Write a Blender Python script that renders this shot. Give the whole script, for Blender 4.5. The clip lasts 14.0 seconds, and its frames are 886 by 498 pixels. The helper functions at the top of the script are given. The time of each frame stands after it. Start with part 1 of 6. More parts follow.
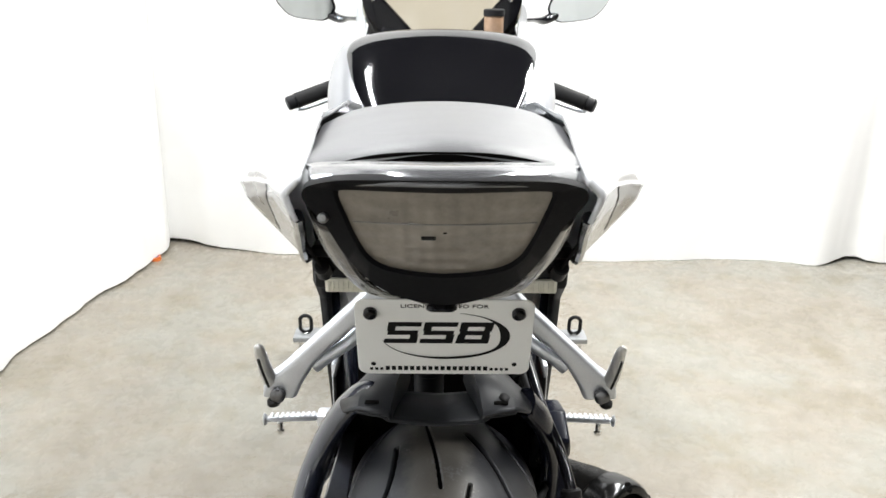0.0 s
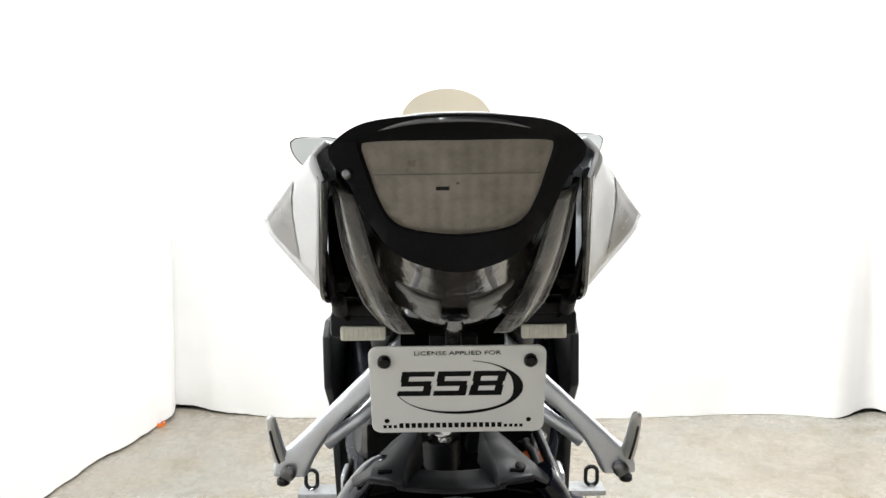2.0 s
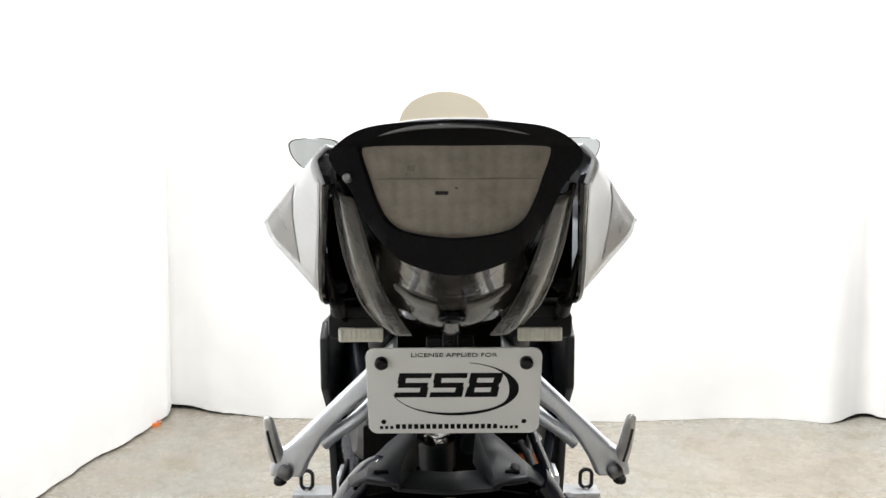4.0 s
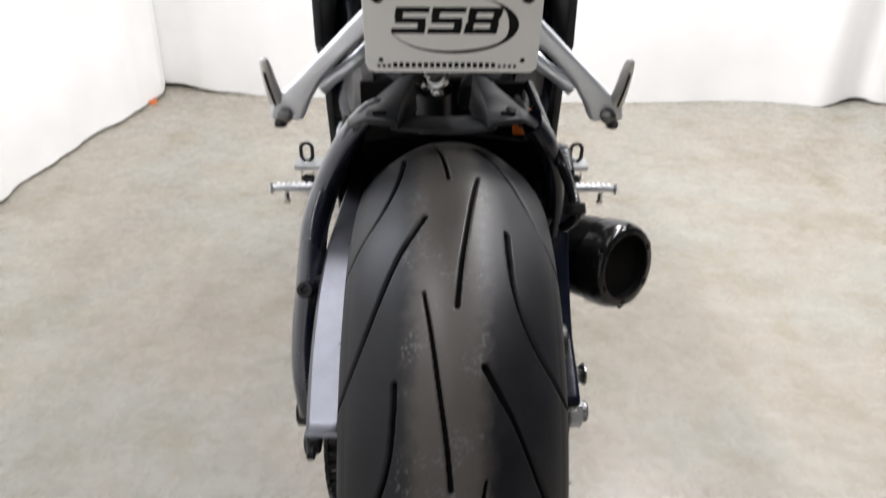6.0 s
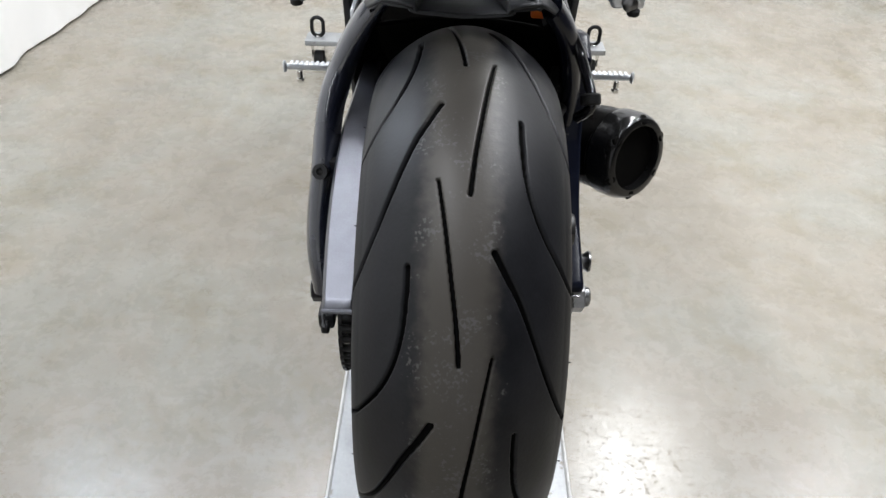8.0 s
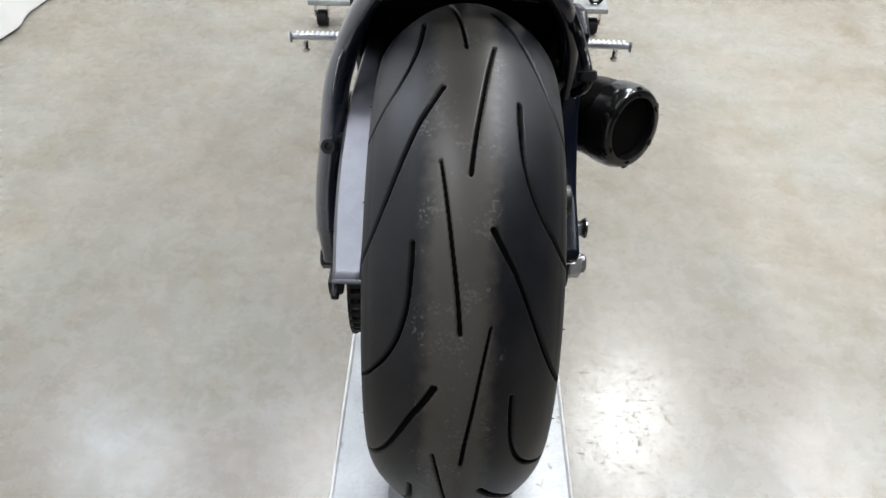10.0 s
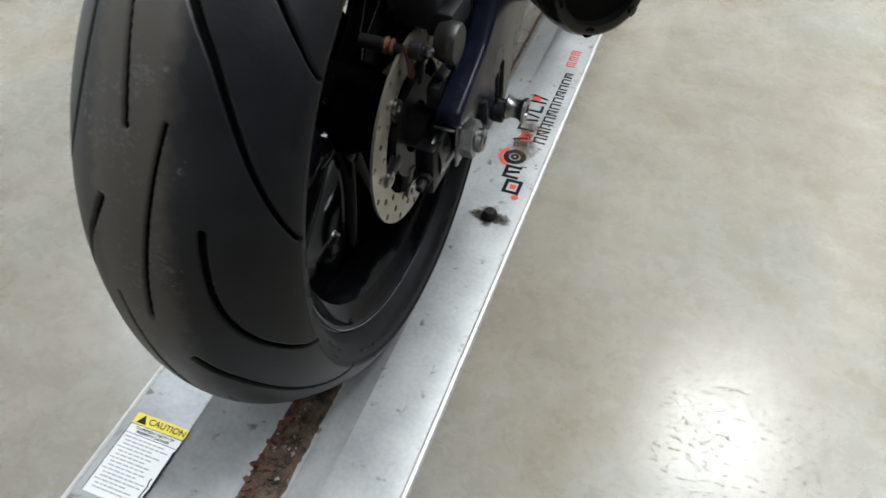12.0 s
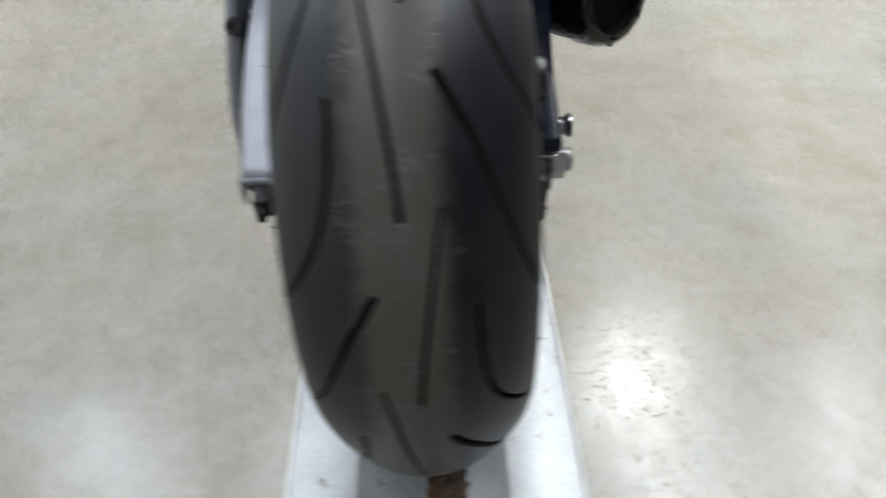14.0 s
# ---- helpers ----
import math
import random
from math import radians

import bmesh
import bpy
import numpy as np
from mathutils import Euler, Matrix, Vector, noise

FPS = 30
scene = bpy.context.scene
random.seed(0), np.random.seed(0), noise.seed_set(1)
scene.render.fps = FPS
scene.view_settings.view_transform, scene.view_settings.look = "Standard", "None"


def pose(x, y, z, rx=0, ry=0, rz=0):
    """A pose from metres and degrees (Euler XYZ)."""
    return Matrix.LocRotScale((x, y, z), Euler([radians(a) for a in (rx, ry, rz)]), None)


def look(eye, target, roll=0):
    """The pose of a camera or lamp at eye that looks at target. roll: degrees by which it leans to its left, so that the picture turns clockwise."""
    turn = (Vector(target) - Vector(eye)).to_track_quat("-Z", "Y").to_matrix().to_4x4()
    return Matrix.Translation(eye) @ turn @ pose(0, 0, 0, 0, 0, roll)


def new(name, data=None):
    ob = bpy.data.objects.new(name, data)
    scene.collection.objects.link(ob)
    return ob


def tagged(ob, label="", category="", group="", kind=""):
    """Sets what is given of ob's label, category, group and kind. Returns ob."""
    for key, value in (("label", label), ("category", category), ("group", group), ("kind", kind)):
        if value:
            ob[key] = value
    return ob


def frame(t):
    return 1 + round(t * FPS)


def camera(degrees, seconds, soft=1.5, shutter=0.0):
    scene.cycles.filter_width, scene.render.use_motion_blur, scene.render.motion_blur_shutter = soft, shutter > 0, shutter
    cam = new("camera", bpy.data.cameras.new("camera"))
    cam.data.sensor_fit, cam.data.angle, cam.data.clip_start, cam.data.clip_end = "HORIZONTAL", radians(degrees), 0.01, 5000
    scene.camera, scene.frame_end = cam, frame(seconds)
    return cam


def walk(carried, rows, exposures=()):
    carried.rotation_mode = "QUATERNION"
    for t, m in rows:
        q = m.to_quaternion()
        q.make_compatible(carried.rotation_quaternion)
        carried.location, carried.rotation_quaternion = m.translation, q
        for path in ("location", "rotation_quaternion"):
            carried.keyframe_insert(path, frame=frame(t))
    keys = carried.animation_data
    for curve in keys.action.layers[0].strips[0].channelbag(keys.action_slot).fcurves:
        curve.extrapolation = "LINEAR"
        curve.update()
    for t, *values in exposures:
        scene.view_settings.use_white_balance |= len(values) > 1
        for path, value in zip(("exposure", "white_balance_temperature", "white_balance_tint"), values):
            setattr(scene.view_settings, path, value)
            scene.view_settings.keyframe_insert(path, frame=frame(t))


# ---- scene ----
cam = camera(62.3, 14.0, shutter=0.4)
PATH = [
    (0, (-0.005, -0.616, 1.241), (0.005, 1.251, 0.525), 0.5),
    (0.5, (-0.037, -0.632, 1.212), (0.046, 1.27, 0.599), 1.2),
    (1, (-0.011, -0.654, 1.189), (-0.041, 1.27, 0.641), -1.7),
    (1.5, (-0.001, -0.68, 1.136), (-0.006, 1.289, 0.786), 0.2),
    (2, (-0.01, -0.68, 1.116), (-0.016, 1.308, 0.897), -0.8),
    (4.5, (-0.011, -0.691, 1.118), (-0.007, 1.298, 0.904), -0.2),
    (5, (-0.009, -0.694, 1.105), (0.004, 1.26, 0.679), -0.5),
    (5.5, (-0.009, -0.685, 1.08), (0.009, 1.202, 0.417), 0.1),
    (6, (-0.014, -0.701, 1.065), (0.002, 1.034, 0.07), 0.4),
    (6.5, (-0.021, -0.705, 1.065), (-0.013, 0.896, -0.133), 0.9),
    (7, (-0.022, -0.708, 1.065), (-0.021, 0.858, -0.179), 1.1),
    (7.5, (-0.02, -0.71, 1.072), (-0.018, 0.848, -0.181), 2.0),
    (10, (-0.02, -0.736, 1.129), (-0.023, 0.73, -0.231), 1.7),
    (10.3, (-0.017, -0.728, 1.139), (-0.023, 0.718, -0.242), 1.6),
    (10.5, (-0.005, -0.732, 1.122), (-0.016, 0.736, -0.236), 2.4),
    (10.8, (0.056, -0.718, 1.107), (-0.016, 0.727, -0.274), 2.0),
    (11, (0.107, -0.701, 1.07), (0.003, 0.726, -0.328), 2.8),
    (11.2, (0.169, -0.688, 1.027), (-0.027, 0.73, -0.37), 1.8),
    (11.5, (0.255, -0.643, 0.963), (-0.067, 0.727, -0.457), 1.2),
    (12, (0.35, -0.592, 0.907), (-0.115, 0.704, -0.543), 0.8),
    (12.5, (0.392, -0.572, 0.883), (-0.105, 0.719, -0.561), -0.2),
    (13, (0.389, -0.562, 0.886), (-0.115, 0.725, -0.559), -0.9),
    (13.3, (0.385, -0.564, 0.888), (-0.12, 0.722, -0.558), -1.0),
    (13.5, (0.35, -0.581, 0.899), (-0.12, 0.72, -0.546), -1.7),
    (13.7, (0.257, -0.607, 0.917), (-0.032, 0.74, -0.533), -2.2),
    (13.8, (0.192, -0.627, 0.922), (0.022, 0.757, -0.512), -2.7),
    (14, (0.027, -0.66, 0.932), (0.027, 0.779, -0.457), -2.9),
]
walk(cam, [(t, look(eye, target, roll)) for t, eye, target, roll in PATH],
     exposures=[(0, 0.24, 6300, 10), (5, 0.06, 6300, 12), (5.5, 0.04, 6280, 13), (6, 0.0, 6260, 14), (6.5, -0.02, 6240, 15), (7.5, -0.03, 6130, 12), (10.5, -0.06, 6050, 10), (12, -0.11, 6080, 7), (14, -0.13, 5980, 8)])

# ---- light: a booth of white curtains under a key lamp and added fill lamps ----
world = bpy.data.worlds.new("world")
world.use_nodes = True
world.node_tree.nodes["Background"].inputs[0].default_value = (0.9, 0.95, 1.0, 1)
world.node_tree.nodes["Background"].inputs[1].default_value = 0.05
scene.world = world


def lamp(name, place, target, sx, sy, watts, colour=(1, 0.97, 0.92)):
    data = bpy.data.lights.new(name, "AREA")
    data.shape, data.size, data.size_y, data.energy, data.color = "RECTANGLE", sx, sy, watts, colour
    ob = new(name, data)
    ob.matrix_world = look(place, target)
    return ob


KEY = 1.0
lamp("key_lamp", (0.98, 1.64, 2.30), (0.3, 0.0, 0.3), 0.34, 0.34, 22 * KEY, (1, 0.98, 0.90))
# Unseen bluish fill, added to put cool highlights on the left brace.
lamp("side_lamp", (-1.22, 0.74, 1.48), (0.2, 0.3, 0.6), 0.3, 0.5, 8 * KEY, (0.84, 0.92, 1.0))
# Unseen strip lamps, mostly added and placed to balance brightness.
FILL_TUBES = ((-0.80, -0.4), (0.40, -0.6), (-0.70, 1.50), (1.20, 1.70), (1.40, 0.50), (-0.55, -2.0), (2.40, 1.50))
for (lx, ly), watts in zip(FILL_TUBES, (33, 6, 39, 39, 62, 9, 48)):
    lamp("ceiling_tube_lamp", (lx, ly, 3.02), (lx, ly + 0.02, 0), 0.10, 1.20, watts * KEY, (1, 0.985, 0.965))


# ---- shapes: every shape is (vertices, faces) ----
def put(g, m):
    return [tuple(m @ Vector(v)) for v in g[0]], g[1]


def join(*gs):
    vs, fs = [], []
    for g in gs:
        n = len(vs)
        vs += list(g[0])
        fs += [tuple(i + n for i in f) for f in g[1]]
    return vs, fs


def flip(g):
    """The same shape on the other side of the bike."""
    return [(-x, y, z) for x, y, z in g[0]], [tuple(reversed(f)) for f in g[1]]


def from_bm(bm):
    bm.verts.index_update()
    g = [tuple(v.co) for v in bm.verts], [tuple(v.index for v in f.verts) for f in bm.faces]
    bm.free()
    return g


def rbox(sx, sy, sz, bevel=0.003, seg=2, at=(0, 0, 0)):
    bm = bmesh.new()
    bmesh.ops.create_cube(bm, size=1.0)
    for v in bm.verts:
        v.co = Vector((v.co.x * sx, v.co.y * sy, v.co.z * sz)) + Vector(at)
    if bevel:
        bmesh.ops.bevel(bm, geom=list(bm.edges), offset=bevel, segments=seg, affect="EDGES", profile=0.5)
    return from_bm(bm)


def prism(poly, depth, m, bevel=0.0, seg=2):
    """A flat shape in its own x and y, depth thick along its z, at the pose m."""
    bm = bmesh.new()
    low = [bm.verts.new((x, y, 0)) for x, y in poly]
    face = bm.faces.new(low)
    face.normal_update()
    if face.normal.z > 0:
        face.normal_flip()
    up = bmesh.ops.extrude_face_region(bm, geom=[face])
    for v in up["geom"]:
        if isinstance(v, bmesh.types.BMVert):
            v.co.z += depth
    bmesh.ops.recalc_face_normals(bm, faces=list(bm.faces))
    if bevel:
        bmesh.ops.bevel(bm, geom=list(bm.edges), offset=bevel, segments=seg, affect="EDGES", profile=0.5, clamp_overlap=True)
    return put(from_bm(bm), m)


def spline(pts, n):
    """n points on a smooth curve through pts."""
    p = np.array(pts, float)
    if len(p) == 2:
        return p[0] + np.linspace(0, 1, n)[:, None] * (p[1] - p[0])
    q = np.vstack([2 * p[0] - p[1], p, 2 * p[-1] - p[-2]])
    out = []
    for s in np.linspace(0, len(p) - 1 - 1e-9, n):
        i = int(s)
        u = s - i
        a, b, c, d = q[i], q[i + 1], q[i + 2], q[i + 3]
        out.append(0.5 * (2 * b + (c - a) * u + (2 * a - 5 * b + 4 * c - d) * u * u + (3 * b - a - 3 * c + d) * u ** 3))
    return np.array(out)


def skin(rings, closed=True, caps=True):
    n = len(rings[0])
    vs = [tuple(v) for r in rings for v in r]
    fs = []
    for i in range(len(rings) - 1):
        for j in range(n if closed else n - 1):
            k = (j + 1) % n
            fs.append((i * n + j, i * n + k, (i + 1) * n + k, (i + 1) * n + j))
    if caps and closed:
        fs.append(tuple(reversed(range(n))))
        fs.append(tuple((len(rings) - 1) * n + j for j in range(n)))
    return vs, fs


def tube(pts, r, n=12, steps=0, flat=1.0, up=(0, 0, 1)):
    """A round or flattened bar along a smooth curve; r may be one radius for each point."""
    rr = r if isinstance(r, (list, tuple)) else [r] * len(pts)
    both = spline([(*p, q) for p, q in zip(pts, rr)], steps or (2 if len(pts) == 2 else 6 * len(pts)))
    rings = []
    for i, row in enumerate(both):
        t = Vector(both[min(i + 1, len(both) - 1)][:3]) - Vector(both[max(i - 1, 0)][:3])
        t.normalize()
        side = t.cross(Vector(up))
        if side.length < 1e-3:
            side = t.cross(Vector((1, 0, 0)))
        side.normalize()
        top = side.cross(t)
        rings.append([Vector(row[:3]) + side * (row[3] * math.cos(a)) + top * (row[3] * flat * math.sin(a))
                      for a in np.linspace(0, 2 * math.pi, n, endpoint=False)])
    return skin(rings)


def turned(profile, n=48, at=(0, 0, 0), axis=(1, 0, 0), loop=False):
    """A turned shape: profile of (along the axis, radius)."""
    m = Matrix.Translation(at) @ Vector(axis).to_track_quat("Z", "Y").to_matrix().to_4x4()
    rows = list(profile) + ([profile[0]] if loop else [])
    rings = [[m @ Vector((r * math.cos(a), r * math.sin(a), h)) for a in np.linspace(0, 2 * math.pi, n, endpoint=False)] for h, r in rows]
    return skin(rings, caps=not loop)


def rod(a, b, r, n=16, edge=0.0015):
    d = Vector(b) - Vector(a)
    e = min(edge, r * 0.4, d.length * 0.4)
    return turned([(0, r - e), (e, r), (d.length - e, r), (d.length, r - e)], n, a, d)


def hexnut(a, b, r):
    return turned([(0, r * 0.95), (0.001, r), ((Vector(b) - Vector(a)).length - 0.001, r), ((Vector(b) - Vector(a)).length, r * 0.9)], 6, a, Vector(b) - Vector(a))


def patch(rows, nu=24, nv=32, wrap=False):
    """A smooth surface through a coarse net of points."""
    fine = np.array([spline(list(r) + ([r[0]] if wrap else []), nv) for r in rows])
    out = np.array([spline(fine[:, j], nu) for j in range(nv)]).transpose(1, 0, 2)
    return skin([list(r) for r in out], closed=False)


def soften(me, angle=35):
    for p in me.polygons:
        p.use_smooth = True
    me.set_sharp_from_angle(angle=radians(angle))


def part(name, g, material, parent=None, label="", angle=35, thick=0.0):
    me = bpy.data.meshes.new(name)
    me.from_pydata([tuple(v) for v in g[0]], [], [tuple(f) for f in g[1]])
    bm = bmesh.new()
    bm.from_mesh(me)
    bmesh.ops.remove_doubles(bm, verts=list(bm.verts), dist=1e-6)
    bmesh.ops.recalc_face_normals(bm, faces=list(bm.faces))
    bm.to_mesh(me)
    bm.free()
    soften(me, angle)
    me.materials.append(material)
    ob = new(name, me)
    ob.parent = parent
    if thick:
        mod = ob.modifiers.new("thickness", "SOLIDIFY")
        mod.thickness, mod.offset = thick, 0
    if label:
        ob["label"] = label
    return ob


def lettering(name, text, size, m, material, parent, label=""):
    cu = bpy.data.curves.new(name, "FONT")
    cu.body, cu.size, cu.extrude, cu.align_x, cu.align_y = text, size, 0.0002, "CENTER", "CENTER"
    ob = new(name + "_curve", cu)
    bpy.context.view_layer.update()
    me = bpy.data.meshes.new_from_object(ob)
    bpy.data.objects.remove(ob)
    me.transform(m)
    me.materials.append(material)
    made = new(name, me)
    made.parent = parent
    if label:
        made["label"] = label
    return made


# ---- materials ----
def surf(name, c1, c2, rough=0.5, metal=0.0, scale=12.0, fine=180.0, bump=0.05, coat=0.0, spread=0.12, dust=None, spec=0.5):
    """A painted, moulded or metal surface: broad and fine variation of colour and gloss, and a fine relief."""
    ma = bpy.data.materials.new(name)
    ma.use_nodes = True
    nt = ma.node_tree
    b = nt.nodes["Principled BSDF"]
    tc = nt.nodes.new("ShaderNodeTexCoord")

    def noisy(s, detail=4):
        n = nt.nodes.new("ShaderNodeTexNoise")
        n.inputs["Scale"].default_value, n.inputs["Detail"].default_value = s, detail
        nt.links.new(tc.outputs["Object"], n.inputs["Vector"])
        return n
    big, small = noisy(scale), noisy(fine, 3)
    add = nt.nodes.new("ShaderNodeMath")
    add.operation = "MULTIPLY_ADD"
    add.inputs[1].default_value, add.inputs[2].default_value = 0.45, 0.0
    nt.links.new(small.outputs["Fac"], add.inputs[0])
    nt.links.new(big.outputs["Fac"], add.inputs[2])
    ramp = nt.nodes.new("ShaderNodeValToRGB")
    ramp.color_ramp.elements[0].position, ramp.color_ramp.elements[1].position = 0.5, 0.95
    ramp.color_ramp.elements[0].color, ramp.color_ramp.elements[1].color = (*c1, 1), (*c2, 1)
    nt.links.new(add.outputs[0], ramp.inputs[0])
    colour = ramp.outputs[0]
    if dust:
        sp = noisy(dust[1], 6)
        r2 = nt.nodes.new("ShaderNodeValToRGB")
        r2.color_ramp.elements[0].position, r2.color_ramp.elements[1].position = dust[2], dust[2] + 0.08
        nt.links.new(sp.outputs["Fac"], r2.inputs[0])
        mix = nt.nodes.new("ShaderNodeMix")
        mix.data_type = "RGBA"
        nt.links.new(r2.outputs[0], mix.inputs["Factor"])
        nt.links.new(colour, mix.inputs[6])
        mix.inputs[7].default_value = (*dust[0], 1)
        colour = mix.outputs[2]
    nt.links.new(colour, b.inputs["Base Color"])
    rg = nt.nodes.new("ShaderNodeMapRange")
    rg.inputs["To Min"].default_value, rg.inputs["To Max"].default_value = max(0.02, rough - spread), rough + spread
    nt.links.new(big.outputs["Fac"], rg.inputs["Value"])
    nt.links.new(rg.outputs[0], b.inputs["Roughness"])
    b.inputs["Metallic"].default_value, b.inputs["Coat Weight"].default_value = metal, coat
    b.inputs["Coat Roughness"].default_value = 0.06
    b.inputs["Specular IOR Level"].default_value = spec
    bp = nt.nodes.new("ShaderNodeBump")
    bp.inputs["Strength"].default_value, bp.inputs["Distance"].default_value = bump, 0.002
    nt.links.new(small.outputs["Fac"], bp.inputs["Height"])
    nt.links.new(bp.outputs[0], b.inputs["Normal"])
    return ma


GLOSS_BLACK = surf("gloss_black_plastic", (0.004, 0.004, 0.005), (0.008, 0.008, 0.010), 0.12, 0, 9, 300, 0.01, 0.0, 0.05, spec=0.3)
TANK_BLACK = surf("gloss_black_tank_paint", (0.003, 0.003, 0.004), (0.005, 0.005, 0.006), 0.06, 0, 9, 300, 0.0, 0.3, 0.03, spec=0.4)
LAMP_BLACK = surf("satin_black_surround", (0.007, 0.007, 0.008), (0.013, 0.013, 0.014), 0.5, 0, 9, 300, 0.02, 0.0, 0.06, spec=0.03)
MATT_BLACK = surf("textured_black_plastic", (0.008, 0.008, 0.009), (0.016, 0.016, 0.017), 0.46, 0, 15, 900, 0.14, spec=0.16)
NAVY = surf("black_anodised_frame", (0.008, 0.010, 0.019), (0.015, 0.018, 0.030), 0.26, 0.0, 14, 400, 0.04, 0.7, 0.06, spec=0.8)
# Darker, duller copy of NAVY; paints the right brace's shade into its colour.
SHADED_NAVY = surf("shaded_black_brace", (0.004, 0.005, 0.010), (0.008, 0.009, 0.016), 0.2, 0.0, 14, 400, 0.04, 0.2, 0.05, spec=0.3)
BLOCK = surf("dull_black_block", (0.003, 0.003, 0.0035), (0.006, 0.006, 0.007), 0.35, 0.0, 20, 300, 0.08, spec=0.10)
BEAM = surf("dark_navy_beam", (0.0035, 0.0045, 0.010), (0.006, 0.0075, 0.015), 0.26, 0.0, 14, 400, 0.02, 0.0, 0.05, spec=0.12)
ARM_BLACK = surf("satin_black_arm", (0.003, 0.0035, 0.006), (0.006, 0.007, 0.011), 0.24, 0.0, 14, 400, 0.04, 0.0, 0.06, spec=0.35)
DEEP = surf("dark_engine_metal", (0.006, 0.006, 0.007), (0.015, 0.0145, 0.014), 0.45, 0.0, 22, 240, 0.12, spec=0.15)
WHITE_PAINT = surf("pearl_white_paint", (0.50, 0.515, 0.535), (0.58, 0.59, 0.60), 0.24, 0, 6, 500, 0.01, 0.6, 0.05)
SILVER_PAINT = surf("silver_grey_paint", (0.22, 0.226, 0.24), (0.28, 0.285, 0.295), 0.28, 0.45, 5, 900, 0.02, 0.6, 0.05)
TAIL_GREY = surf("dark_silver_paint", (0.12, 0.122, 0.13), (0.17, 0.172, 0.18), 0.22, 0.6, 5, 900, 0.02, 0.6, 0.05)
ALU = surf("cast_aluminium", (0.62, 0.64, 0.68), (0.75, 0.77, 0.80), 0.36, 0.75, 24, 420, 0.08, 0, 0.1)
PEG = surf("polished_peg_metal", (0.55, 0.55, 0.54), (0.70, 0.69, 0.67), 0.32, 0.7, 40, 300, 0.06, 0, 0.1)
STEEL = surf("bright_plated_steel", (0.55, 0.54, 0.52), (0.72, 0.71, 0.68), 0.22, 1.0, 40, 420, 0.06, 0, 0.1)
NUT = surf("dull_plated_steel", (0.15, 0.15, 0.155), (0.26, 0.26, 0.265), 0.3, 1.0, 40, 420, 0.08, 0, 0.1)
DISC = surf("brake_disc_steel", (0.27, 0.25, 0.20), (0.38, 0.355, 0.29), 0.42, 0.7, 40, 600, 0.08, 0, 0.1)
WHEEL_BLACK = surf("gloss_black_wheel", (0.0015, 0.0015, 0.002), (0.003, 0.003, 0.004), 0.10, 0, 12, 300, 0.01, 0.0, 0.03, dust=((0.006, 0.0056, 0.0052), 60, 0.68), spec=0.06)
VINYL = surf("seat_vinyl", (0.115, 0.116, 0.120), (0.165, 0.166, 0.170), 0.42, 0, 8, 700, 0.16, spec=0.45)
RUBBER = surf("black_rubber", (0.008, 0.008, 0.008), (0.015, 0.015, 0.015), 0.55, 0, 30, 500, 0.12, spec=0.18)
RUST = surf("rust_orange_rubber", (0.055, 0.016, 0.007), (0.13, 0.042, 0.018), 0.6, 0, 90, 600, 0.2)
CARBON = surf("black_muffler_skin", (0.003, 0.003, 0.003), (0.007, 0.0066, 0.0062), 0.28, 0.0, 60, 300, 0.05, 0.0, 0.1, spec=0.06)
# Soot in the muffler outlet; elsewhere near black that paints in inner shade.
SOOT_AND_SHADE = surf("soot_and_inner_shade", (0.002, 0.002, 0.002), (0.005, 0.0045, 0.004), 0.8, 0, 50, 300, 0.1, spec=0.05)
PLATE_WHITE = surf("white_plate_plastic", (0.84, 0.845, 0.82), (0.88, 0.88, 0.855), 0.38, 0, 10, 400, 0.02)
INK = surf("black_print", (0.006, 0.006, 0.007), (0.011, 0.011, 0.011), 0.45, 0, 30, 300, 0.0, spec=0.15)
RED_INK = surf("red_print", (0.55, 0.05, 0.03), (0.62, 0.09, 0.06), 0.45, 0, 60, 500, 0.0)
YELLOW = surf("yellow_label_print", (0.72, 0.58, 0.03), (0.80, 0.66, 0.06), 0.4, 0, 60, 500, 0.0)
PAPER = surf("white_label_vinyl", (0.74, 0.75, 0.77), (0.82, 0.82, 0.83), 0.4, 0, 30, 500, 0.02)
GREY_INK = surf("grey_print", (0.33, 0.34, 0.36), (0.45, 0.45, 0.46), 0.5, 0, 60, 500, 0.0)
ORANGE = surf("orange_plastic", (0.62, 0.13, 0.015), (0.72, 0.18, 0.03), 0.4, 0, 60, 500, 0.05)
AMBER = surf("amber_fluid_cup", (0.36, 0.23, 0.14), (0.5, 0.34, 0.23), 0.25, 0, 30, 300, 0.02)
LED_LENS = surf("cream_lamp_lens", (0.66, 0.645, 0.54), (0.80, 0.78, 0.68), 0.2, 0, 160, 700, 0.1, 0.3)
SMOKE_LENS = surf("smoked_lamp_lens", (0.185, 0.165, 0.138), (0.265, 0.237, 0.20), 0.3, 0.1, 60, 420, 0.10, 0.2, 0.06)


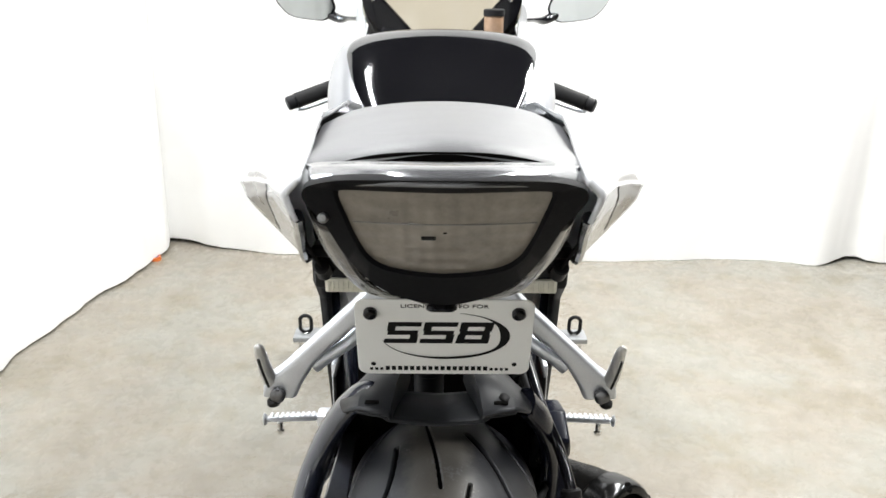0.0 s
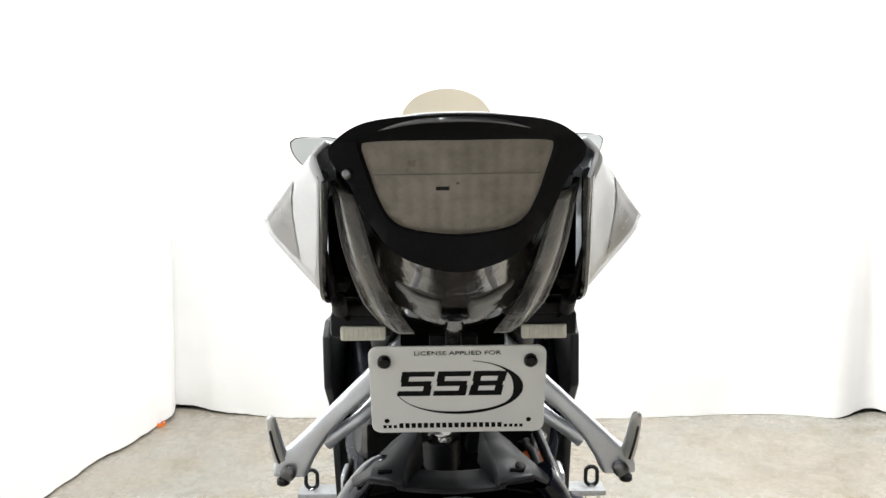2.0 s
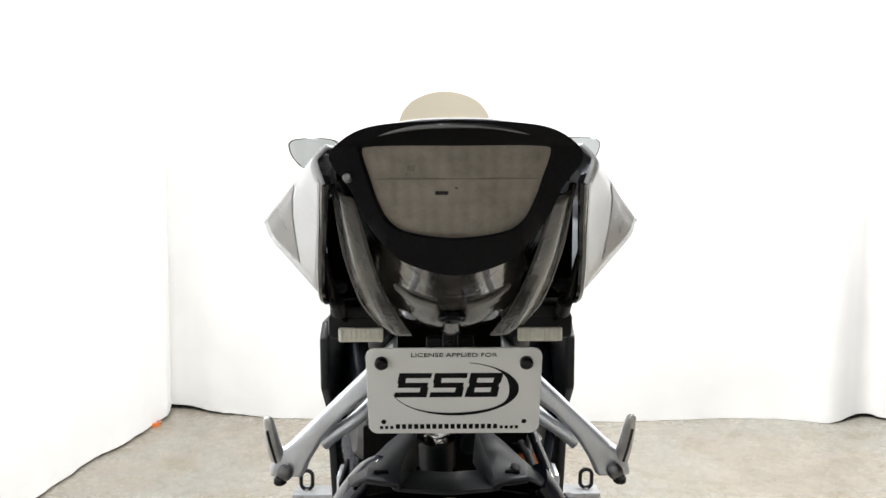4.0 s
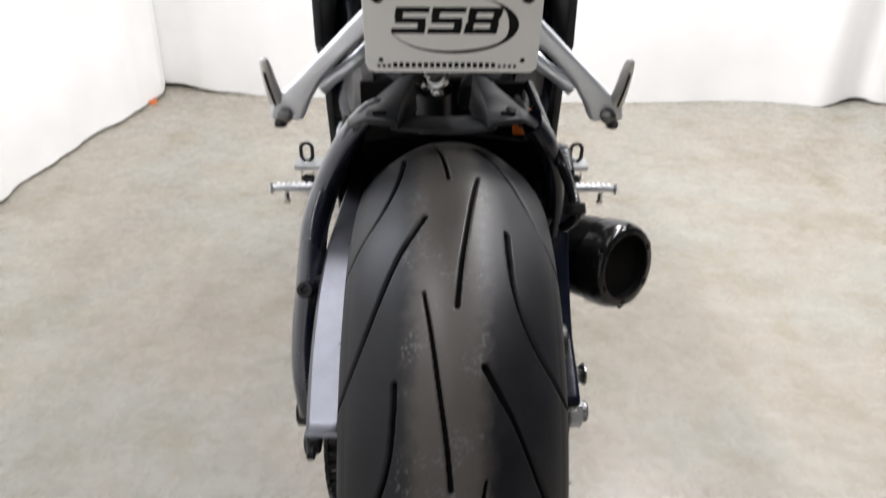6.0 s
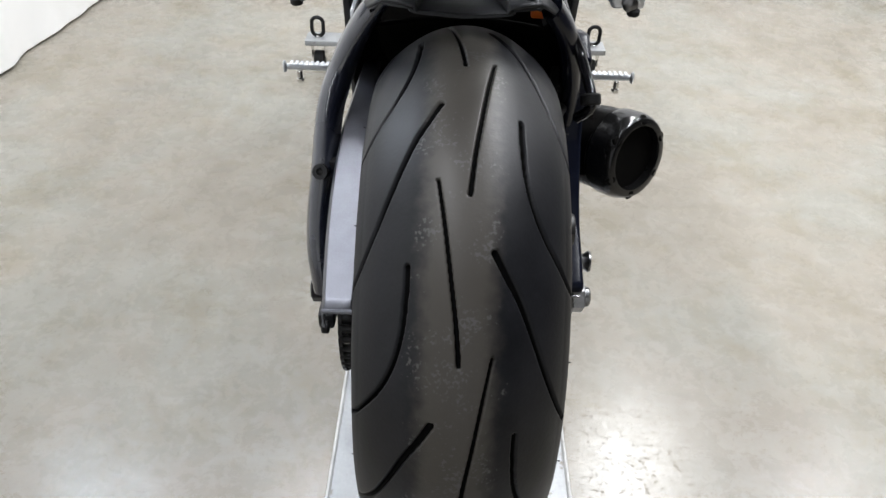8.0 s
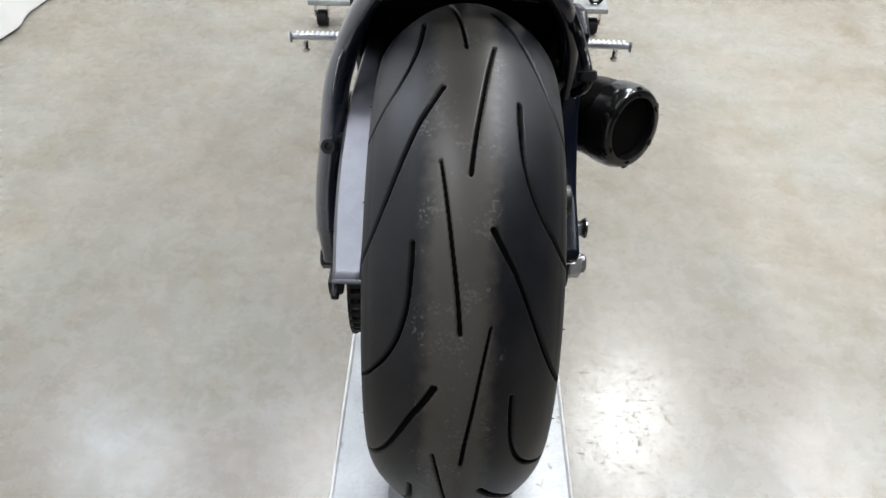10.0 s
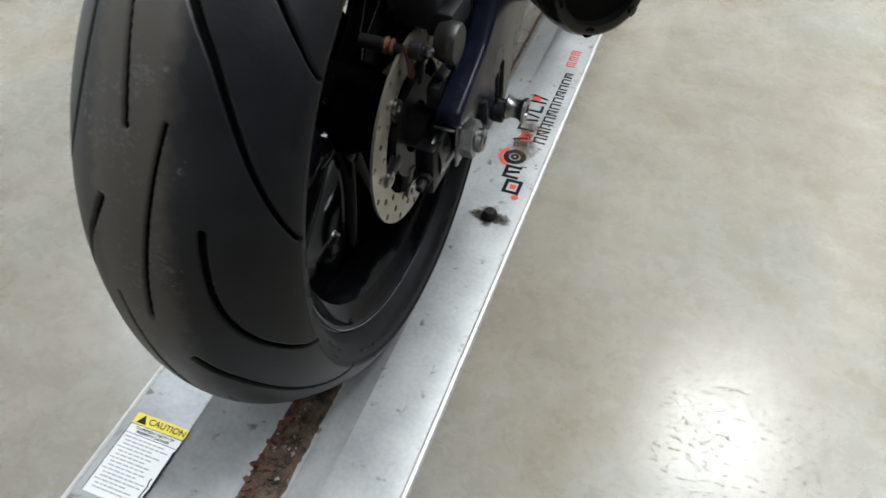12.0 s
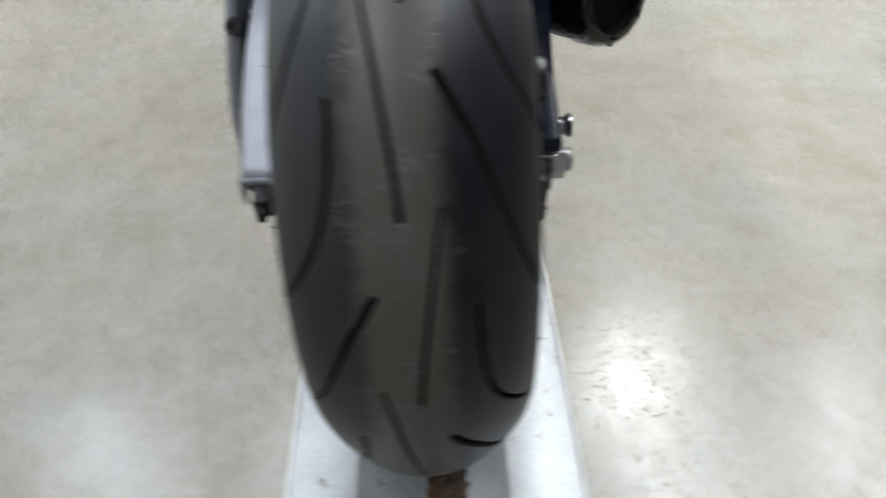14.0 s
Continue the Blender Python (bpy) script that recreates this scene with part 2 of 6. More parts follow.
def ribbed(ma, period, depth):
    """Adds the fine moulded grid of a lamp lens as relief."""
    nt = ma.node_tree
    bsdf = nt.nodes["Principled BSDF"]
    tc = nt.nodes["Texture Coordinate"]
    last = None
    for axis in ("X", "Z"):
        w = nt.nodes.new("ShaderNodeTexWave")
        w.bands_direction = axis
        w.inputs["Scale"].default_value = 0.314 / period
        nt.links.new(tc.outputs["Object"], w.inputs["Vector"])
        bp = nt.nodes.new("ShaderNodeBump")
        bp.inputs["Strength"].default_value, bp.inputs["Distance"].default_value = 0.6, depth
        nt.links.new(w.outputs["Fac"], bp.inputs["Height"])
        if last:
            nt.links.new(last.outputs[0], bp.inputs["Normal"])
        last = bp
    nt.links.new(last.outputs[0], bsdf.inputs["Normal"])


ribbed(SMOKE_LENS, 0.0088, 0.0006)
UNDER = surf("smoked_undertail_plastic", (0.024, 0.022, 0.020), (0.075, 0.068, 0.060), 0.10, 0.0, 34, 26, 0.9, 0.3, 0.05, spec=0.6)
GUARD = surf("satin_grey_guard", (0.13, 0.135, 0.155), (0.18, 0.185, 0.21), 0.40, 0.75, 30, 600, 0.05)
# Worn rail edge; its bright highlight line is painted into this colour.
WORN_LIT = surf("worn_edge_highlight", (0.50, 0.50, 0.49), (0.68, 0.68, 0.665), 0.40, 0.3, 30, 300, 0.10, dust=((0.30, 0.27, 0.22), 70, 0.64))
GALV = surf("painted_steel_rail", (0.28, 0.29, 0.30), (0.41, 0.42, 0.425), 0.40, 0.22, 14, 160, 0.09, 0, 0.12, dust=((0.16, 0.14, 0.11), 48, 0.64))
RUSTY = surf("rusty_strip", (0.014, 0.011, 0.009), (0.15, 0.098, 0.062), 0.8, 0.1, 55, 330, 0.8, dust=((0.33, 0.29, 0.25), 90, 0.62))
PALE_RUST = surf("pale_rust_film", (0.22, 0.185, 0.16), (0.33, 0.30, 0.27), 0.6, 0.1, 26, 240, 0.2, dust=((0.12, 0.06, 0.03), 40, 0.60))
GRIME = surf("dark_oil_stain", (0.05, 0.038, 0.03), (0.14, 0.11, 0.09), 0.6, 0.0, 80, 300, 0.1)


def stain_material(name, colour, most):
    """A dirt film that fades out towards its ragged rim."""
    ma = surf(name, colour, tuple(1.6 * q for q in colour), 0.55, 0.0, 80, 300, 0.1)
    nt = ma.node_tree
    b = nt.nodes["Principled BSDF"]
    tc = nt.nodes["Texture Coordinate"]
    mp = nt.nodes.new("ShaderNodeMapping")
    mp.inputs["Location"].default_value, mp.inputs["Scale"].default_value = (-1.0, -1.0, 0.0), (2.0, 2.0, 0.0)
    nt.links.new(tc.outputs["Generated"], mp.inputs["Vector"])
    far = nt.nodes.new("ShaderNodeVectorMath")
    far.operation = "LENGTH"
    nt.links.new(mp.outputs[0], far.inputs[0])
    n = nt.nodes.new("ShaderNodeTexNoise")
    n.inputs["Scale"].default_value, n.inputs["Detail"].default_value, n.inputs["Roughness"].default_value = 70, 8, 0.7
    nt.links.new(tc.outputs["Object"], n.inputs["Vector"])
    su = nt.nodes.new("ShaderNodeMath")
    su.operation = "MULTIPLY_ADD"
    su.inputs[1].default_value = 1.5
    nt.links.new(n.outputs["Fac"], su.inputs[0])
    nt.links.new(far.outputs["Value"], su.inputs[2])
    fade = nt.nodes.new("ShaderNodeMapRange")
    fade.inputs["From Min"].default_value, fade.inputs["From Max"].default_value = 0.85, 1.6
    fade.inputs["To Min"].default_value, fade.inputs["To Max"].default_value = most, 0.0
    nt.links.new(su.outputs[0], fade.inputs["Value"])
    nt.links.new(fade.outputs[0], b.inputs["Alpha"])
    return ma


OIL_FILM = stain_material("soft_oil_film", (0.022, 0.015, 0.010), 0.92)
BROWN_FILM = stain_material("brown_grease_film", (0.060, 0.036, 0.016), 0.38)


def glassy(name, colour, rough, amount):
    """A tinted clear sheet: light goes straight through, with gloss on top."""
    ma = bpy.data.materials.new(name)
    ma.use_nodes = True
    nt = ma.node_tree
    out = nt.nodes["Material Output"]
    tr = nt.nodes.new("ShaderNodeBsdfTransparent")
    tr.inputs[0].default_value = (*colour, 1)
    gl = nt.nodes.new("ShaderNodeBsdfGlossy")
    gl.inputs["Roughness"].default_value = rough
    mx = nt.nodes.new("ShaderNodeMixShader")
    mx.inputs[0].default_value = amount
    nt.links.new(tr.outputs[0], mx.inputs[1])
    nt.links.new(gl.outputs[0], mx.inputs[2])
    nt.links.new(mx.outputs[0], out.inputs[0])
    return ma


SCREEN = glassy("smoke_tinted_screen", (0.43, 0.39, 0.315), 0.30, 0.008)


def mirror_material():
    ma = bpy.data.materials.new("mirror_glass")
    ma.use_nodes = True
    b = ma.node_tree.nodes["Principled BSDF"]
    b.inputs["Base Color"].default_value = (0.80, 0.84, 0.85, 1)
    b.inputs["Metallic"].default_value, b.inputs["Roughness"].default_value = 1.0, 0.03
    return ma


MIRROR = mirror_material()


def tread_material():
    """Worn tyre rubber: a browner, scuffed band along the crown, grit in patches, shade painted into the grooves."""
    ma = surf("tyre_rubber", (0.0036, 0.0040, 0.0053), (0.0085, 0.0089, 0.0110), 0.44, 0, 22, 260, 0.09, 0, 0.06, spec=0.14)
    nt = ma.node_tree
    b = nt.nodes["Principled BSDF"]
    tc = nt.nodes["Texture Coordinate"]
    base = b.inputs["Base Color"].links[0].from_socket
    sep = nt.nodes.new("ShaderNodeSeparateXYZ")
    nt.links.new(tc.outputs["Object"], sep.inputs[0])
    n = nt.nodes.new("ShaderNodeTexNoise")
    n.inputs["Scale"].default_value, n.inputs["Detail"].default_value = 70, 8
    nt.links.new(tc.outputs["Object"], n.inputs["Vector"])
    ab = nt.nodes.new("ShaderNodeMath")
    ab.operation = "ABSOLUTE"
    off = nt.nodes.new("ShaderNodeMath")
    off.inputs[1].default_value = 0.005
    nt.links.new(sep.outputs[0], off.inputs[0])
    nt.links.new(off.outputs[0], ab.inputs[0])
    ma2 = nt.nodes.new("ShaderNodeMath")
    ma2.operation = "MULTIPLY_ADD"
    ma2.inputs[1].default_value, ma2.inputs[2].default_value = 0.022, -0.011
    nt.links.new(n.outputs["Fac"], ma2.inputs[0])
    ad = nt.nodes.new("ShaderNodeMath")
    nt.links.new(ab.outputs[0], ad.inputs[0])
    nt.links.new(ma2.outputs[0], ad.inputs[1])
    rp = nt.nodes.new("ShaderNodeValToRGB")
    rp.color_ramp.elements[0].position, rp.color_ramp.elements[1].position = 0.025, 0.041
    rp.color_ramp.elements[0].color, rp.color_ramp.elements[1].color = (1, 1, 1, 1), (0, 0, 0, 1)
    nt.links.new(ad.outputs[0], rp.inputs[0])
    mix = nt.nodes.new("ShaderNodeMix")
    mix.data_type = "RGBA"
    nt.links.new(rp.outputs[0], mix.inputs["Factor"])
    nt.links.new(base, mix.inputs[6])
    mix.inputs[7].default_value = (0.043, 0.039, 0.033, 1)
    g = nt.nodes.new("ShaderNodeTexNoise")
    g.inputs["Scale"].default_value, g.inputs["Detail"].default_value = 260, 8
    nt.links.new(tc.outputs["Object"], g.inputs["Vector"])
    spread = nt.nodes.new("ShaderNodeTexNoise")
    spread.inputs["Scale"].default_value, spread.inputs["Detail"].default_value = 22, 3
    nt.links.new(tc.outputs["Object"], spread.inputs["Vector"])
    both = nt.nodes.new("ShaderNodeMath")
    both.operation = "MULTIPLY"
    nt.links.new(g.outputs["Fac"], both.inputs[0])
    nt.links.new(spread.outputs["Fac"], both.inputs[1])
    gr = nt.nodes.new("ShaderNodeValToRGB")
    gr.color_ramp.elements[0].position, gr.color_ramp.elements[1].position = 0.312, 0.37
    near = nt.nodes.new("ShaderNodeMapRange")
    near.inputs["From Min"].default_value, near.inputs["From Max"].default_value = 0.035, 0.06
    near.inputs["To Min"].default_value, near.inputs["To Max"].default_value = 1.0, 0.55
    nt.links.new(ad.outputs[0], near.inputs["Value"])
    kept = nt.nodes.new("ShaderNodeMath")
    kept.operation = "MULTIPLY"
    nt.links.new(both.outputs[0], kept.inputs[0])
    nt.links.new(near.outputs[0], kept.inputs[1])
    nt.links.new(kept.outputs[0], gr.inputs[0])
    mix2 = nt.nodes.new("ShaderNodeMix")
    mix2.data_type = "RGBA"
    nt.links.new(gr.outputs[0], mix2.inputs["Factor"])
    nt.links.new(mix.outputs[2], mix2.inputs[6])
    mix2.inputs[7].default_value = (0.065, 0.063, 0.061, 1)
    # Groove bottoms: unworn rubber, with shade painted in by groove depth.
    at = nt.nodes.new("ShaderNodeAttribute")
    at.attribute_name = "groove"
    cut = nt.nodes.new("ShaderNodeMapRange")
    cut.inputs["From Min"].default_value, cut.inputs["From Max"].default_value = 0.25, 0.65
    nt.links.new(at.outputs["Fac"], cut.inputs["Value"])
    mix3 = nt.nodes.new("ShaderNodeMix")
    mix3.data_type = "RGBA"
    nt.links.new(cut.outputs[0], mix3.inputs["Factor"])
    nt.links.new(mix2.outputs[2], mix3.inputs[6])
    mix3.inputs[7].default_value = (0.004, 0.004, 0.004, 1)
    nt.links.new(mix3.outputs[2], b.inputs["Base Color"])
    dull = nt.nodes.new("ShaderNodeMapRange")
    dull.inputs["To Min"].default_value, dull.inputs["To Max"].default_value = 0.16, 0.02
    nt.links.new(cut.outputs[0], dull.inputs["Value"])
    gloss = nt.nodes.new("ShaderNodeMapRange")
    gloss.inputs["To Min"].default_value, gloss.inputs["To Max"].default_value = 0.27, 0.38
    nt.links.new(rp.outputs[0], gloss.inputs["Value"])
    nt.links.new(gloss.outputs[0], dull.inputs["To Min"])
    nt.links.new(dull.outputs[0], b.inputs["Specular IOR Level"])
    return ma


SIDEWALL = surf("tyre_sidewall", (0.0032, 0.0034, 0.0042), (0.0070, 0.0072, 0.0085), 0.50, 0, 30, 300, 0.10, 0, 0.06, spec=0.12)
TYRE = tread_material()


def concrete_material():
    ma = bpy.data.materials.new("sealed_concrete")
    ma.use_nodes = True
    nt = ma.node_tree
    b = nt.nodes["Principled BSDF"]
    tc = nt.nodes.new("ShaderNodeTexCoord")

    def noisy(s, detail, rough=0.6, warp=0.0):
        n = nt.nodes.new("ShaderNodeTexNoise")
        n.inputs["Scale"].default_value, n.inputs["Detail"].default_value = s, detail
        n.inputs["Roughness"].default_value, n.inputs["Distortion"].default_value = rough, warp
        nt.links.new(tc.outputs["Object"], n.inputs["Vector"])
        return n

    def ramp(src, stops):
        r = nt.nodes.new("ShaderNodeValToRGB")
        el = r.color_ramp.elements
        el[0].position, el[0].color = stops[0][0], (*stops[0][1], 1)
        el[1].position, el[1].color = stops[-1][0], (*stops[-1][1], 1)
        for p, c in stops[1:-1]:
            e = el.new(p)
            e.color = (*c, 1)
        nt.links.new(src, r.inputs[0])
        return r

    def mixed(kind, fac, a, c):
        m = nt.nodes.new("ShaderNodeMix")
        m.data_type, m.blend_type = "RGBA", kind
        if isinstance(fac, float):
            m.inputs["Factor"].default_value = fac
        else:
            nt.links.new(fac, m.inputs["Factor"])
        nt.links.new(a, m.inputs[6])
        if isinstance(c, tuple):
            m.inputs[7].default_value = (*c, 1)
        else:
            nt.links.new(c, m.inputs[7])
        return m.outputs[2]
    broad = ramp(noisy(1.9, 7, 0.64, 0.2).outputs["Fac"], [(0.32, (0.234, 0.209, 0.168)), (0.45, (0.278, 0.250, 0.206)), (0.58, (0.270, 0.259, 0.222)), (0.72, (0.304, 0.290, 0.254))])
    cloud = ramp(noisy(9, 9, 0.72, 0.15).outputs["Fac"], [(0.33, (0.80, 0.785, 0.75)), (0.5, (1, 1, 1)), (0.66, (1.10, 1.10, 1.095))])
    c = mixed("MULTIPLY", 0.55, broad.outputs[0], cloud.outputs[0])
    brown = ramp(noisy(4.2, 9, 0.74, 0.2).outputs["Fac"], [(0.50, (0, 0, 0)), (0.68, (0.80, 0.80, 0.80))])
    c = mixed("MIX", brown.outputs[0], c, (0.205, 0.178, 0.122))
    grit = ramp(noisy(150, 6, 0.7).outputs["Fac"], [(0.3, (0.90, 0.90, 0.90)), (0.55, (1, 1, 1))])
    pale = ramp(noisy(6.5, 8, 0.7, 0.4).outputs["Fac"], [(0.54, (0, 0, 0)), (0.70, (0.30, 0.30, 0.30))])
    c = mixed("MIX", pale.outputs[0], c, (0.37, 0.36, 0.33))
    streak = nt.nodes.new("ShaderNodeTexNoise")
    streak.inputs["Scale"].default_value, streak.inputs["Detail"].default_value, streak.inputs["Roughness"].default_value = 3.0, 8, 0.7
    squash = nt.nodes.new("ShaderNodeMapping")
    squash.inputs["Scale"].default_value, squash.inputs["Rotation"].default_value = (1.0, 7.0, 1.0), (0, 0, 0.35)
    nt.links.new(tc.outputs["Object"], squash.inputs["Vector"])
    nt.links.new(squash.outputs[0], streak.inputs["Vector"])
    sk = ramp(streak.outputs["Fac"], [(0.36, (0.84, 0.84, 0.84)), (0.5, (1, 1, 1)), (0.64, (1.12, 1.12, 1.12))])
    c = mixed("MULTIPLY", 0.22, c, sk.outputs[0])
    c = mixed("MULTIPLY", 0.9, c, grit.outputs[0])
    scratch = nt.nodes.new("ShaderNodeTexNoise")
    scratch.inputs["Scale"].default_value, scratch.inputs["Detail"].default_value, scratch.inputs["Roughness"].default_value, scratch.inputs["Distortion"].default_value = 5.0, 5, 0.6, 0.6
    thin = nt.nodes.new("ShaderNodeMapping")
    thin.inputs["Scale"].default_value, thin.inputs["Rotation"].default_value = (1.0, 3.6, 1.0), (0, 0, -0.28)
    nt.links.new(tc.outputs["Object"], thin.inputs["Vector"])
    nt.links.new(thin.outputs[0], scratch.inputs["Vector"])
    sc = ramp(scratch.outputs["Fac"], [(0.58, (0, 0, 0)), (0.70, (0.22, 0.22, 0.22))])
    c = mixed("MIX", sc.outputs[0], c, (0.41, 0.395, 0.36))
    speck = ramp(noisy(46, 9, 0.75).outputs["Fac"], [(0.665, (0, 0, 0)), (0.70, (1, 1, 1))])
    c = mixed("MIX", speck.outputs[0], c, (0.13, 0.11, 0.09))
    nt.links.new(c, b.inputs["Base Color"])
    chips = nt.nodes.new("ShaderNodeTexNoise")
    chips.inputs["Scale"].default_value, chips.inputs["Detail"].default_value, chips.inputs["Roughness"].default_value = 88, 7, 0.70
    long = nt.nodes.new("ShaderNodeMapping")
    long.inputs["Scale"].default_value, long.inputs["Rotation"].default_value = (1.0, 1.7, 1.0), (0, 0, -0.12)
    nt.links.new(tc.outputs["Object"], long.inputs["Vector"])
    nt.links.new(long.outputs[0], chips.inputs["Vector"])
    dull = ramp(chips.outputs["Fac"], [(0.585, (0, 0, 0)), (0.615, (1, 1, 1))])
    wear = noisy(16, 10, 0.75, 0.3)
    rg = nt.nodes.new("ShaderNodeMapRange")
    rg.inputs["From Min"].default_value, rg.inputs["From Max"].default_value = 0.3, 0.7
    rg.inputs["To Min"].default_value, rg.inputs["To Max"].default_value = 0.22, 0.33
    nt.links.new(wear.outputs["Fac"], rg.inputs["Value"])
    up = nt.nodes.new("ShaderNodeMath")
    up.operation = "MULTIPLY_ADD"
    up.inputs[1].default_value = 0.40
    nt.links.new(dull.outputs[0], up.inputs[0])
    nt.links.new(rg.outputs[0], up.inputs[2])
    nt.links.new(up.outputs[0], b.inputs["Roughness"])
    bare = nt.nodes.new("ShaderNodeMapRange")
    bare.inputs["To Min"].default_value, bare.inputs["To Max"].default_value = 0.56, 0.08
    nt.links.new(dull.outputs[0], bare.inputs["Value"])
    nt.links.new(bare.outputs[0], b.inputs["Specular IOR Level"])
    bp = nt.nodes.new("ShaderNodeBump")
    bp.inputs["Strength"].default_value, bp.inputs["Distance"].default_value = 0.22, 0.001
    bp.invert = True
    nt.links.new(dull.outputs[0], bp.inputs["Height"])
    nt.links.new(bp.outputs[0], b.inputs["Normal"])
    return ma


CONCRETE = concrete_material()
CLOTH = surf("white_curtain_cloth", (0.85, 0.85, 0.835), (0.90, 0.90, 0.885), 0.9, 0, 5, 900, 0.25, 0, 0.05, spec=0.1)
DARK = surf("unseen_dark_ceiling", (0.05, 0.05, 0.05), (0.08, 0.08, 0.08), 0.8, 0, 3, 200, 0.05)
HALL = surf("unseen_dark_wall", (0.10, 0.10, 0.10), (0.15, 0.15, 0.15), 0.8, 0, 3, 200, 0.05)
VENT = surf("grey_vent_plastic", (0.13, 0.122, 0.11), (0.20, 0.19, 0.175), 0.30, 0.1, 20, 300, 0.02, 0.3)
SIDE_GREY = surf("grey_undertail_side", (0.016, 0.015, 0.014), (0.065, 0.060, 0.054), 0.22, 0.0, 40, 30, 0.8, 0.2, 0.06, spec=0.4)
CAP = surf("satin_black_cap", (0.004, 0.004, 0.004), (0.008, 0.008, 0.008), 0.16, 0.0, 30, 300, 0.04, 0.0, 0.06, spec=0.45)
BRIDGE = surf("dark_grey_moulding", (0.009, 0.0095, 0.011), (0.016, 0.017, 0.019), 0.42, 0, 18, 800, 0.12, spec=0.3)
FENDER = surf("grey_black_moulding", (0.010, 0.011, 0.0125), (0.018, 0.019, 0.022), 0.42, 0, 18, 800, 0.12, spec=0.4)
CASE_DARK = surf("dark_cast_cover", (0.010, 0.0098, 0.0092), (0.022, 0.021, 0.0195), 0.45, 0.1, 30, 400, 0.1)
CASE = surf("grey_engine_cover", (0.10, 0.10, 0.10), (0.17, 0.165, 0.16), 0.40, 0.3, 30, 400, 0.1)

# ---- setting ----
def slab(name, sx, sy, sz, at, material, label):
    return tagged(part(name, rbox(sx, sy, sz, 0, 1, at), material), label, name.split("_")[0], kind="structure")


slab("floor", 12, 12, 0.2, (0, 0, -0.1), CONCRETE, "sealed beige concrete floor, mottled and scuffed")
# Unseen shell: dark ceiling and walls added to keep reflections and bounce low.
slab("ceiling", 12, 12, 0.15, (0, 0, 3.4), DARK, "unseen dark ceiling added above the booth")
slab("wall_north", 12, 0.2, 3.3, (0, 6.1, 1.65), HALL, "unseen dark hall wall added behind the curtains")
slab("wall_south", 12, 0.2, 3.3, (0, -6.1, 1.65), HALL, "unseen dark hall wall added behind the curtains")
slab("wall_east", 0.2, 12, 3.3, (6.1, 0, 1.65), HALL, "unseen dark hall wall added behind the curtains")
slab("wall_west", 0.2, 12, 3.3, (-6.1, 0, 1.65), HALL, "unseen dark hall wall added behind the curtains")


def curtain(name, line, hem, label, waves=9.0, depth=0.022, seed=0.0, high=2.75, lean=0.0):
    """A hanging cloth along a line on the plan, with folds that deepen towards the hem."""
    pts = spline(line, 260)
    run = np.concatenate([[0], np.cumsum(np.linalg.norm(np.diff(pts, axis=0), axis=1))])
    hems = np.interp(np.linspace(0, 1, 260), np.linspace(0, 1, len(hem)), hem)
    rows = []
    for f in [0.0, 0.0008, 0.0022, 0.010] + list(np.linspace(0.02, 1.0, 39)):
        row = []
        for i, (x, y) in enumerate(pts):
            s = run[i]
            t = pts[min(i + 1, 259)] - pts[max(i - 1, 0)]
            t = t / (np.linalg.norm(t) + 1e-9)
            low = hems[i] + 0.3 * hems[i] * noise.noise((s * 9.0, seed, 4.0)) + 0.002 * noise.noise((s * 31.0, seed, 7.0))
            z = max(low, 0.0008) * (1 - f) + high * f
            wave = depth * (0.35 + 0.65 * (1 - f)) * (noise.noise((s * waves * 0.35, z * 0.35, seed)) * 1.5 + 0.5 * noise.noise((s * waves * 1.1, z * 0.9, seed + 3)))
            calm = min(1.0, depth / 0.022)
            crease = calm * 0.006 * noise.noise((s * 5, z * 5, seed + 9)) + calm * 0.003 * noise.noise((s * 16, z * 11, seed + 5))
            fade = min(1.0, s / 0.25, (run[-1] - s) / 0.25)
            off = fade * (wave + crease + calm * 0.03 * (1 - f) ** 6 * noise.noise((s * 7, 1.0, seed)))
            row.append((x - t[1] * off + lean * z, y + t[0] * off, z))
        rows.append(row)
    ob = part(name, skin(rows, closed=False), CLOTH, None, "", 60, 0.002)
    return tagged(ob, label, "curtain", kind="structure")


curtain("curtain_west", [(-1.39, -3.5), (-1.40, -2.0), (-1.42, -0.6), (-1.45, 0.6), (-1.445, 1.48), (-1.38, 1.95), (-1.325, 2.22), (-1.27, 2.49), (-1.285, 2.60), (-1.32, 2.76)], [0.012, 0.012, 0.008, 0.010, 0.022],
        "white cloth curtain hanging just above the concrete floor", 8, 0.03, 1.5, lean=0.03)
curtain("curtain_north", [(-1.50, 2.72), (-1.25, 2.685), (-1.08, 2.62), (-0.9, 2.58), (-0.68, 2.535), (0.0, 2.50), (0.83, 2.475), (1.37, 2.51), (1.58, 2.48), (1.69, 2.44), (1.80, 2.47), (1.90, 2.51), (2.02, 2.46), (2.5, 2.47), (3.2, 2.50), (4.2, 2.50)],
        [0.02, 0.020, 0.012, 0.004, 0.001, 0.0, 0.0, 0.0, 0.0, 0.002, 0.018, 0.020, 0.006, 0.001, 0.001, 0.001],
        "white cloth curtain hanging along the back of the booth", 7, 0.007, 6.2, 2.62)
curtain("curtain_south", [(1.5, -3.3), (0.8, -3.33), (0.0, -3.3), (-1.28, -3.33)], [0.03] * 3, "white cloth curtain behind the camera", 8, 0.03, 15.0)

